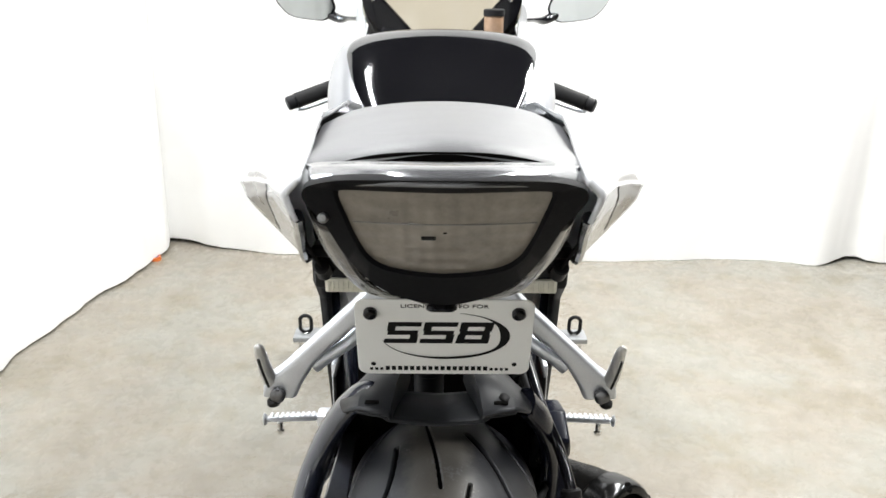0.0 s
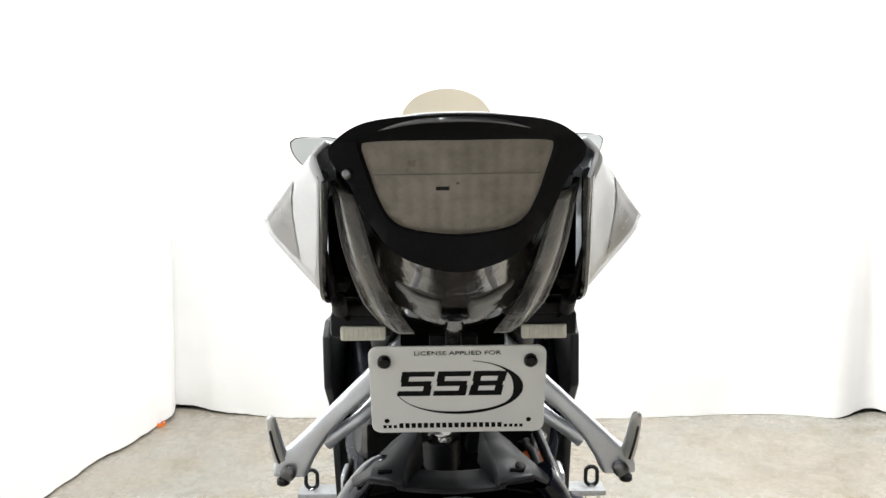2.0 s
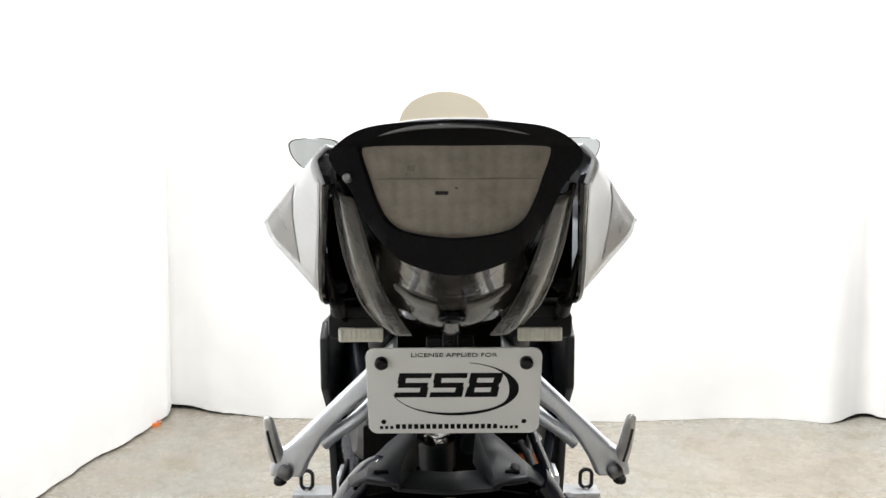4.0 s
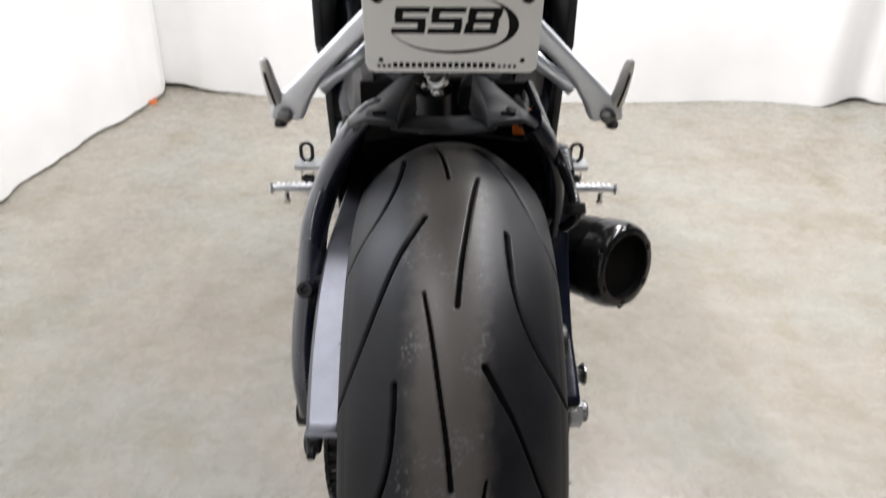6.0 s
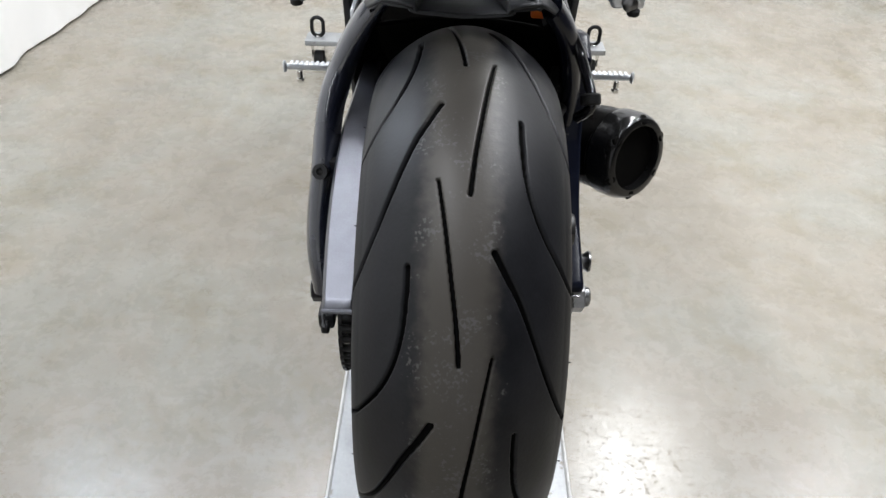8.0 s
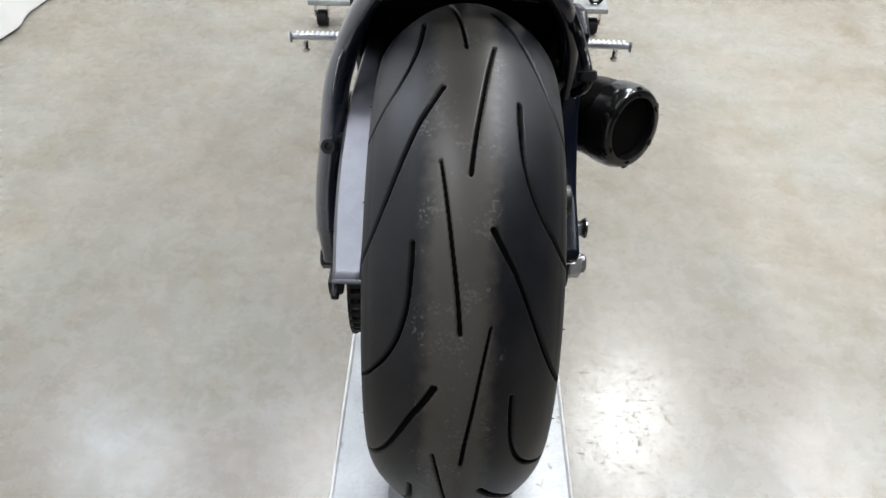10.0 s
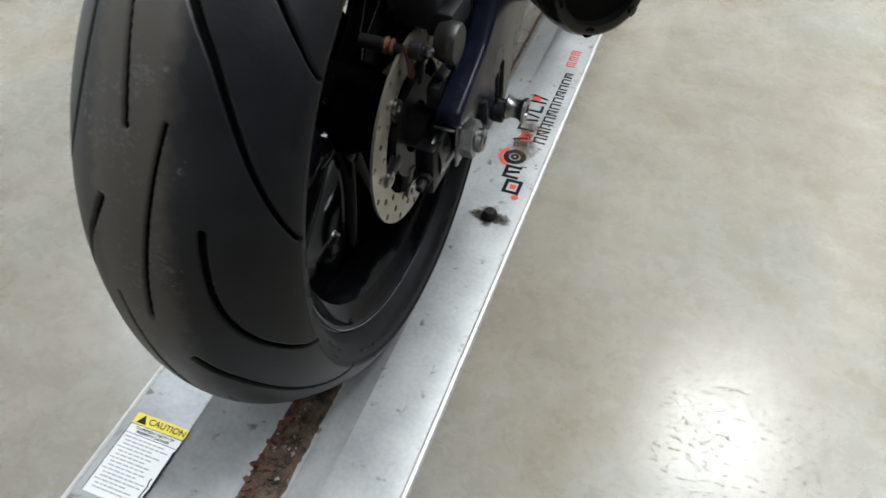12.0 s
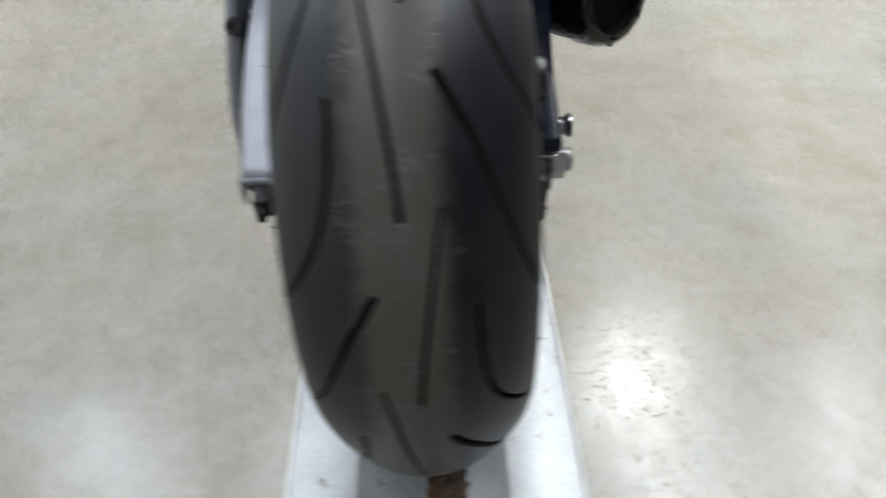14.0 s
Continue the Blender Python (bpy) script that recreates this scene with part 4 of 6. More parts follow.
def drilled_disc(x, r0, r1, thick, at):
    """A brake disc: three staggered rows of round holes."""
    vs, fs = [], []
    N, rows = 60, 3
    for side in (0, 1):
        xx = x + thick * (side - 0.5)
        for q in range(rows):
            ra, rb = r0 + (r1 - r0) * q / rows, r0 + (r1 - r0) * (q + 1) / rows
            for i in range(N):
                a0, a1 = 2 * math.pi * i / N, 2 * math.pi * (i + 1) / N
                am, rm = (a0 + a1) / 2, (ra + rb) / 2
                ring = [(ra, a0), (ra, am), (ra, a1), (rm, a1), (rb, a1), (rb, am), (rb, a0), (rm, a0)]
                n = len(vs)
                vs += [(xx, at[0] + r * math.cos(a), at[1] + r * math.sin(a)) for r, a in ring]
                if (i + 2 * q) % 4 == 0:
                    h = 0.0040
                    cy, cz = rm * math.cos(am), rm * math.sin(am)
                    hole = []
                    for r, a in ring:
                        py, pz = r * math.cos(a) - cy, r * math.sin(a) - cz
                        L = math.hypot(py, pz)
                        hole.append((xx, at[0] + cy + h * py / L, at[1] + cz + h * pz / L))
                    vs += hole
                    inner = [(x, p[1], p[2]) for p in hole]
                    vs += inner
                    for k in range(8):
                        k2 = (k + 1) % 8
                        fs.append((n + k, n + k2, n + 8 + k2, n + 8 + k))
                        fs.append((n + 8 + k, n + 8 + k2, n + 16 + k2, n + 16 + k))
                else:
                    fs.append(tuple(range(n, n + 8)))
    for r in (r0, r1):
        n = len(vs)
        for i in range(2 * N):
            a = math.pi * i / N
            vs += [(x - thick / 2, at[0] + r * math.cos(a), at[1] + r * math.sin(a)), (x + thick / 2, at[0] + r * math.cos(a), at[1] + r * math.sin(a))]
        for i in range(2 * N):
            j = (i + 1) % (2 * N)
            fs.append((n + 2 * i, n + 2 * j, n + 2 * j + 1, n + 2 * i + 1))
    return vs, fs


XD = 0.091
disc = part("brake_disc", drilled_disc(XD, 0.078, 0.113, 0.003, (AY + 0.010, AZ - 0.013)), DISC, hub, "drilled steel rear brake disc", 20)
part("disc_carrier", turned([(-0.004, 0.03), (-0.004, 0.058), (0.004, 0.058), (0.004, 0.03)], 40, (XD, AY + 0.010, AZ - 0.013), (1, 0, 0), True), DEEP, hub)
for a in np.linspace(0.2, 0.2 + 2 * math.pi, 6, endpoint=False):
    part("carrier_arm", tube([(XD, AY + 0.010 + 0.05 * math.cos(a), AZ - 0.013 + 0.05 * math.sin(a)), (XD, AY + 0.010 + 0.082 * math.cos(a), AZ - 0.013 + 0.082 * math.sin(a))], [0.015, 0.010], 10, 5, 0.4, (1, 0, 0)), DEEP, hub)
for a in np.linspace(0.2, 0.2 + 2 * math.pi, 6, endpoint=False):
    c = (XD, AY + 0.010 + 0.079 * math.cos(a), AZ - 0.013 + 0.079 * math.sin(a))
    part("disc_button", turned([(0.002, 0.009), (0.006, 0.009), (0.007, 0.007), (0.007, 0.004), (0.003, 0.003)], 16, c), NUT, hub)
# sprocket and chain
XS = -0.128
teeth = []
for i in range(42 * 4):
    a = 2 * math.pi * i / (42 * 4)
    r = 0.100 + (0.004 if i % 4 in (1, 2) else -0.001)
    teeth.append((r * math.cos(a), r * math.sin(a)))
side_pose = Matrix.Translation((XS - 0.003, AY, AZ)) @ Matrix(((0, 0, 1, 0), (1, 0, 0, 0), (0, 1, 0, 0), (0, 0, 0, 1)))
part("sprocket_carrier", turned([(-0.118, 0.03), (-0.118, 0.085), (-0.092, 0.098), (-0.080, 0.122), (-0.076, 0.126), (-0.044, 0.126), (-0.036, 0.120), (-0.030, 0.100), (-0.030, 0.03)], 48, (0, AY, AZ), (1, 0, 0)), WHEEL_BLACK, hub)
part("sprocket", prism(teeth, 0.006, side_pose), DEEP, hub, "dark steel rear sprocket")
chain = tagged(part("chain_side", tube([(XS, 0.75, 0.500), (XS, 0.4, 0.512), (XS, 0.03, 0.522)], 0.0015, 6), DEEP, bike), "")
link_shape = join(rbox(0.0022, 0.0165, 0.0145, 0.0035, 2, (-0.0085, 0, 0)), rbox(0.0022, 0.0165, 0.0145, 0.0035, 2, (0.0085, 0, 0)), rod((-0.0075, 0, 0), (0.0075, 0, 0), 0.0052, 10))
link_mesh = part("chain_link", link_shape, DEEP, chain).data
first = chain.children[0]
stops = []
for i in range(46):
    stops.append((0.75 - i * 0.0159, 0.500 + 0.022 * (i / 46), 0.0))
for i in range(21):
    a = math.pi / 2 + i * 0.150
    stops.append((AY + 0.1035 * math.cos(a), AZ + 0.1035 * math.sin(a), a - math.pi / 2))
for i in range(46):
    stops.append((0.03 + i * 0.0159, 0.318 + 0.05 * (i / 46), 0.0))
for k, (y, z, a) in enumerate(stops):
    ob = first if k == 0 else new("chain_link", link_mesh)
    ob.parent = chain
    ob.matrix_local = Matrix.Translation((XS, y, z)) @ Matrix.Rotation(a, 4, "X")

# axle, swingarm and its parts
part("axle", join(rod((-0.19, AY, AZ - 0.004), (0.168, AY, AZ - 0.004), 0.013, 20), turned([(0, 0.0135), (0.012, 0.0135), (0.014, 0.011), (0.014, 0.006), (0.004, 0.005)], 20, (0.168, AY, AZ - 0.004))), NUT, bike, "dull plated axle end")
part("axle_nut", hexnut((0.158, AY, AZ - 0.004), (0.174, AY, AZ - 0.004), 0.0215), NUT, bike, "plated hexagonal axle nut")
part("axle_nut", hexnut((-0.188, AY, AZ - 0.004), (-0.172, AY, AZ - 0.004), 0.019), DEEP, bike)
part("washer_plate", rbox(0.004, 0.044, 0.052, 0.002, 2, (0.1565, AY + 0.002, AZ - 0.006)), NUT, bike, "bare metal axle block plate")
part("axle_spacer", turned([(0.092, 0.02), (0.094, 0.024), (0.122, 0.024), (0.124, 0.02)], 28, (0, AY, AZ - 0.004)), DEEP, bike)


def arm(side):
    lo = [(side * 0.140, -0.034, 0.410), (side * 0.142, 0.03, 0.418), (side * 0.145, 0.14, 0.444), (side * 0.140, 0.30, 0.470), (side * 0.12, 0.52, 0.490)]
    return tube(lo, [0.028, 0.036, 0.046, 0.054, 0.056], 20, 30, 0.36, (1, 0, 0))


for side in (-1, 1):
    sw = part("swingarm", arm(side), ARM_BLACK, bike, "glossy dark swingarm")
    if side < 0:
        brace = [(-0.168, -0.005, 0.43), (-0.1725, 0.015, 0.48), (-0.172, 0.036, 0.526), (-0.1665, 0.060, 0.578), (-0.162, 0.098, 0.636), (-0.150, 0.129, 0.674), (-0.133, 0.137, 0.712), (-0.113, 0.132, 0.748), (-0.092, 0.12, 0.776), (-0.075, 0.115, 0.782)]
        wide = [0.0125, 0.0150, 0.0150, 0.0145, 0.0140, 0.0140, 0.0135, 0.0115, 0.009, 0.007]
    else:
        brace = [(0.142, 0.165, 0.60), (0.142, 0.160, 0.640), (0.137, 0.150, 0.685), (0.122, 0.132, 0.733), (0.10, 0.12, 0.768)]
        wide = [0.0105, 0.0105, 0.0105, 0.011, 0.011]
    part("swingarm_brace", tube(brace, [1.9 * q for q in wide], 20, 50, 0.62, (1, 0, 0)), NAVY if side < 0 else SHADED_NAVY, bike, "curved glossy dark swingarm brace")
    # Near-black sheet added beside the tyre to stand in for arch shade.
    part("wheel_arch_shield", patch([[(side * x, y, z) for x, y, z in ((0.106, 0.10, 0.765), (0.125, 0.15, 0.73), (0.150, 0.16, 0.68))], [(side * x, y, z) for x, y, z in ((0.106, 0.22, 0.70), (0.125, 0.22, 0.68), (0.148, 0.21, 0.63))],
                                     [(side * x, y, z) for x, y, z in ((0.106, 0.30, 0.60), (0.125, 0.29, 0.59), (0.146, 0.27, 0.56))], [(side * x, y, z) for x, y, z in ((0.106, 0.355, 0.46), (0.125, 0.35, 0.46), (0.14, 0.33, 0.46))]], 16, 10), SOOT_AND_SHADE, bike, "", 60, 0.003)
    if side > 0:
        # broad box beam: the rear edge sweeps up from the axle, a pocket is left open round the nut
        beam = [(-0.024, 0.452), (-0.022, 0.466), (0.013, 0.481), (0.060, 0.499), (0.090, 0.523), (0.114, 0.547), (0.140, 0.580), (0.154, 0.616), (0.158, 0.655), (0.152, 0.690), (0.20, 0.705), (0.25, 0.69), (0.255, 0.60), (0.236, 0.49), (0.212, 0.440),
                (0.184, 0.408), (0.158, 0.368), (0.129, 0.364), (0.092, 0.366), (0.080, 0.384), (0.076, 0.420), (0.052, 0.437), (0.0, 0.440)]
        side_on = Matrix.Translation((0.136, 0, 0)) @ Matrix(((0, 0, 1, 0), (1, 0, 0, 0), (0, 1, 0, 0), (0, 0, 0, 1)))
        part("arm_plate", prism(beam, 0.0285, side_on, 0.0065, 4), BEAM, sw, "broad glossy dark navy arm beam")
        part("arm_lip", rbox(0.022, 0.003, 0.003, 0.001, 2, (0.149, -0.0255, 0.4505)), NUT, sw)
        part("pocket_floor", rbox(0.004, 0.075, 0.062, 0.001, 1, (0.132, 0.060, 0.402)), SOOT_AND_SHADE, sw)
    part("arm_end", rbox(0.022, 0.052, 0.058, 0.004, 2, (side * 0.136, -0.024, 0.408)), BLOCK, sw)
    part("adjuster_bolt", join(rod((side * 0.138, -0.048, 0.402), (side * 0.138, -0.070, 0.400), 0.0045, 10), hexnut((side * 0.138, -0.049, 0.402), (side * 0.138, -0.056, 0.4015), 0.0085)), DEEP, sw)
    # Thin near-black bars on the arm's outer face.
    for sy, h in (((0.105, 0.012),) if side < 0 else ((0.131, 0.060), (0.112, 0.046))):
        slot = rbox(0.002, 0.06, 0.012, 0.0008, 1, (-0.1625, sy, 0.433)) if side < 0 else put(rbox(0.0016, 0.011, h, 0.0005, 1), Matrix.Translation((0.1650, sy, 0.412)) @ Matrix.Rotation(0.12, 4, "X"))
        part("arm_slot", slot, SOOT_AND_SHADE, sw)
    part("stand_spool", turned([(0.0, 0.009), (0.016, 0.009), (0.0165, 0.0150), (0.0185, 0.0155), (0.024, 0.0118), (0.032, 0.0118), (0.038, 0.0160), (0.041, 0.0155), (0.0415, 0.009), (0.036, 0.007)], 28, (side * 0.160 - (0.010 if side < 0 else 0), 0.112 + (0.008 if side > 0 else 0), 0.388 if side > 0 else 0.392), (side, 0, 0)), NUT, bike, "turned grey metal stand spool")
    part("spool_mount", join(rbox(0.012, 0.05, 0.034, 0.004, 2, (side * 0.155, 0.118, 0.392)), rod((side * 0.158, 0.112, 0.384), (side * 0.1765, 0.112, 0.384), 0.0125, 20)), MATT_BLACK, sw)
lug = part("guard_bracket", join(turned([(0, 0.0045), (0, 0.0095), (0.008, 0.0095), (0.008, 0.0045)], 24, (-0.166, 0.032, 0.588), (-0.2, -0.82, 0.55), True), rbox(0.034, 0.012, 0.016, 0.004, 2, (-0.143, 0.047, 0.590))), MATT_BLACK, bike, "black guard bracket")
part("guard_bolt", turned([(0, 0.0045), (0.005, 0.0045), (0.006, 0.003)], 16, (-0.166, 0.032, 0.588), (-0.2, -0.82, 0.55)), DEEP, lug)

# chain guard: a long folded strip over the chain
rows = []
for y, z, xo, xi in ((-0.165, 0.547, -0.139, -0.108), (-0.08, 0.575, -0.145, -0.109), (0.0, 0.600, -0.147, -0.110), (0.08, 0.621, -0.145, -0.111), (0.15, 0.632, -0.140, -0.112), (0.24, 0.638, -0.134, -0.112)):
    rows.append([(xo - 0.002, y + 0.004, z - 0.030), (xo - 0.001, y, z - 0.008), (xo + 0.003, y, z), (xi - 0.003, y, z + 0.001), (xi, y, z - 0.004)])
guard = np.array([spline([row[k] for row in rows], 31) for k in range(5)]).transpose(1, 0, 2)
part("chain_guard", skin([list(r) for r in guard], closed=False), GUARD, bike, "long satin grey chain guard", 40, 0.0025)
part("chain_adjuster", join(rbox(0.020, 0.034, 0.024, 0.004, 2, (-0.158, -0.052, 0.432)), rbox(0.010, 0.014, 0.014, 0.002, 1, (-0.158, -0.074, 0.430))), MATT_BLACK, bike, "black chain adjuster block")
part("guard_lip", rbox(0.036, 0.004, 0.006, 0.0015, 1, (-0.123, -0.166, 0.546)), GUARD, bike)

# fender over the front of the tyre: a flat bridge with a raised ear on each side
rows = []
for y, z, w in ((0.0655, 0.7755, 0.088), (0.0665, 0.7775, 0.089), (0.070, 0.779, 0.089), (0.10, 0.776, 0.090), (0.145, 0.766, 0.091)):
    rows.append([(-0.004 + x * w, y + 0.012 * x * x, z - 0.004 * (1 - abs(x)) + 0.004 * min(1.0, max(0.0, abs(x) - 0.6) / 0.08)) for x in (-1, -0.8, -0.68, -0.6, -0.3, 0, 0.3, 0.6, 0.68, 0.8, 1)])
fender = part("rear_fender", patch(rows, 24, 72), BRIDGE, bike, "dark grey plastic fender bridge", 30, 0.003)
for sx in (-1, 1):
    rows = [[(-0.004 + sx * x, y, z) for x, y, z in ((0.050, 0.066, 0.777), (0.053, 0.068, 0.782), (0.070, 0.070, 0.785), (0.087, 0.076, 0.785), (0.106, 0.096, 0.768))],
            [(-0.004 + sx * x, y, z) for x, y, z in ((0.046, 0.100, 0.775), (0.049, 0.100, 0.793), (0.066, 0.102, 0.792), (0.086, 0.108, 0.786), (0.112, 0.118, 0.766))],
            [(-0.004 + sx * x, y, z) for x, y, z in ((0.039, 0.140, 0.766), (0.042, 0.140, 0.801), (0.058, 0.142, 0.798), (0.080, 0.146, 0.785), (0.110, 0.150, 0.758))],
            [(-0.004 + sx * x, y, z) for x, y, z in ((0.034, 0.180, 0.760), (0.037, 0.180, 0.806), (0.052, 0.182, 0.800), (0.072, 0.186, 0.782), (0.098, 0.190, 0.75))]]
    cols = [spline([row[k] for row in rows], 14) for k in range(5)]
    part("fender_ear", skin([list(r) for r in np.array(cols).transpose(1, 0, 2)], closed=False), FENDER, fender, "grey fender ear", 22, 0.003)
    part("ear_slot", rbox(0.016, 0.006, 0.003, 0.001, 1, (-0.004 + sx * 0.072, 0.084, 0.7895)), SOOT_AND_SHADE, fender)
part("fender_bolt", turned([(0, 0.006), (0.003, 0.006), (0.004, 0.004)], 16, (0.072, 0.094, 0.789), (0.25, -0.3, 1)), DEEP, fender)
arch = []
for a in np.linspace(math.radians(119), math.radians(205), 22):
    arch.append([(x, AY - (0.351 - 0.9 * x * x) * math.cos(a), AZ + (0.351 - 0.9 * x * x) * math.sin(a)) for x in np.linspace(-0.112, 0.112, 13)])
part("arch_liner", skin(arch, closed=False), SOOT_AND_SHADE, bike, "dull black wheel arch liner", 60, 0.003)
# Flat near-black sheet added as the shade between wheel and engine.
part("inner_shield", rbox(0.26, 0.010, 0.34, 0.004, 2, (0, 0.40, 0.56)), SOOT_AND_SHADE, bike, "near-black sheet behind the wheel, standing in for shade")

# brake calliper, hose and its clips
cal = part("brake_caliper", join(rbox(0.050, 0.085, 0.046, 0.008, 3, (0.095, 0.070, 0.545)), rbox(0.030, 0.060, 0.030, 0.006, 2, (0.122, 0.060, 0.530)), rbox(0.016, 0.10, 0.028, 0.005, 2, (0.128, 0.045, 0.468))), MATT_BLACK, bike, "black rear brake calliper")
part("piston_cover", turned([(-0.006, 0.018), (0, 0.020), (0.004, 0.0215), (0.013, 0.0215), (0.016, 0.0195), (0.0165, 0.012), (0.0155, 0.0)], 28, (0.131, 0.022, 0.520)), CASE_DARK, cal, "dull grey piston cover")
part("slide_pin", rod((0.052, -0.006, 0.520), (0.080, -0.006, 0.520), 0.0075), RUBBER, cal)
part("pin_boot", turned([(0, 0.0075), (0.003, 0.0095), (0.006, 0.0065), (0.009, 0.0088), (0.011, 0.006)], 20, (0.078, -0.006, 0.520)), RUST, cal, "rusty orange rubber boot")
part("pin_boot", turned([(0, 0.006), (0.003, 0.0085), (0.007, 0.0078)], 20, (0.101, -0.006, 0.520)), RUST, cal, "rusty orange rubber boot")
part("pad_spring", tube([(0.104, -0.006, 0.512), (0.107, -0.008, 0.498), (0.103, 0.0, 0.488)], 0.004, 8), RUST, cal, "rusty brake pad end")
part("slide_pin", join(rod((0.104, -0.006, 0.520), (0.117, -0.004, 0.520), 0.0095), rod((0.117, -0.004, 0.520), (0.120, -0.004, 0.520), 0.006)), MATT_BLACK, cal)
part("pin_tip", hexnut((0.120, -0.004, 0.520), (0.129, -0.004, 0.520), 0.0058), NUT, cal, "bright pin tip")
part("slide_pin", rod((0.086, -0.006, 0.520), (0.104, -0.006, 0.520), 0.0042), NUT, cal)
part("caliper_bolt", hexnut((0.136, 0.035, 0.470), (0.145, 0.035, 0.470), 0.008), DEEP, cal)
part("caliper_bolt", hexnut((0.136, 0.020, 0.500), (0.146, 0.020, 0.500), 0.008), DEEP, cal)
part("bleed_screw", join(rod((0.12, 0.035, 0.565), (0.122, 0.032, 0.588), 0.005), rod((0.122, 0.032, 0.588), (0.122, 0.031, 0.596), 0.0065)), RUBBER, cal)
part("banjo", rod((0.128, 0.062, 0.560), (0.128, 0.062, 0.580), 0.009), DEEP, cal)
part("brake_hose", tube([(0.128, 0.062, 0.575), (0.125, 0.062, 0.60), (0.116, 0.09, 0.625), (0.135, 0.15, 0.625), (0.158, 0.19, 0.625), (0.160, 0.215, 0.645), (0.146, 0.235, 0.672), (0.122, 0.26, 0.70), (0.112, 0.30, 0.72), (0.108, 0.36, 0.715)], 0.0062, 12, 80), RUBBER, bike, "black rubber brake hose")
part("brake_hose", tube([(0.160, 0.215, 0.640), (0.138, 0.245, 0.665), (0.115, 0.28, 0.70), (0.118, 0.34, 0.73), (0.125, 0.38, 0.70)], 0.0055, 12, 50), RUBBER, bike)
for p, d in (((0.158, 0.196, 0.618), (0, 0.3, 1)), ((0.112, 0.285, 0.708), (-0.3, 0.6, 0.7)), ((0.120, 0.262, 0.694), (-0.3, 0.6, 0.7))):
    part("hose_clip", turned([(-0.006, 0.0095), (-0.004, 0.011), (0.004, 0.011), (0.006, 0.0095)], 16, p, d), RUBBER, bike)
part("clip_bolt", join(hexnut((0.139, 0.222, 0.613), (0.139, 0.212, 0.617), 0.0085), rod((0.139, 0.212, 0.617), (0.139, 0.208, 0.619), 0.004)), STEEL, bike, "bright hexagon bolt")
part("bolt_bracket", rbox(0.030, 0.010, 0.050, 0.004, 2, (0.140, 0.230, 0.618)), MATT_BLACK, bike)

part("brake_hose", tube([(0.112, 0.27, 0.765), (0.124, 0.155, 0.742), (0.142, 0.115, 0.708), (0.151, 0.070, 0.684), (0.150, 0.062, 0.668), (0.140, 0.075, 0.650)], 0.0066, 12, 60), GLOSS_BLACK, bike, "glossy black brake hose")
part("hose_clip", turned([(-0.007, 0.0100), (-0.005, 0.0120), (0.005, 0.0120), (0.007, 0.0100)], 18, (0.151, 0.066, 0.679), (0.1, -0.5, -0.8)), RUBBER, bike, "black hose clip")
# muffler
axis = Vector((0.62, -0.77, 0.20)).normalized()
tip = Vector((0.256, 0.180, 0.531))
can = part("muffler", turned([(-0.20, 0.040), (-0.19, 0.050), (-0.075, 0.060), (-0.045, 0.0605), (-0.043, 0.0625), (-0.038, 0.0625)], 56, tip, axis), CARBON, bike, "stubby black muffler with a bolted end cap")
part("end_cap", turned([(-0.040, 0.0635), (-0.016, 0.0635), (-0.006, 0.0605), (-0.001, 0.0575), (0.0, 0.0560), (0.0, 0.0470), (-0.004, 0.0455), (-0.03, 0.044), (-0.10, 0.0425)], 56, tip, axis), CAP, can, "black end cap with recessed bolts")
part("outlet_pipe", turned([(-0.11, 0.0), (-0.108, 0.0435), (-0.012, 0.0448)], 40, tip, axis), SOOT_AND_SHADE, can, "sooty outlet")
mm = Matrix.Translation(tip) @ axis.to_track_quat("Z", "Y").to_matrix().to_4x4()
# Bolt heads in near black, which paints in the shade of their recesses.
for k in range(6):
    a = 2 * math.pi * k / 6 + 0.3
    c = mm @ Vector((0.0545 * math.cos(a), 0.0545 * math.sin(a), -0.0045))
    d = (mm.to_3x3() @ Vector((math.cos(a) * 0.35, math.sin(a) * 0.35, 0.9))).normalized()
    part("cap_bolt", turned([(-0.010, 0.0072), (0.0030, 0.0072), (0.0038, 0.006), (0.0038, 0.0035), (0.0, 0.0033), (0.0, 0.0)], 16, c, d), SOOT_AND_SHADE, can)
part("link_pipe", tube([(0.17, 0.36, 0.53), (0.15, 0.50, 0.46), (0.08, 0.62, 0.36), (0.0, 0.75, 0.28)], [0.040, 0.032, 0.030, 0.030], 20, 30), DEEP, bike)

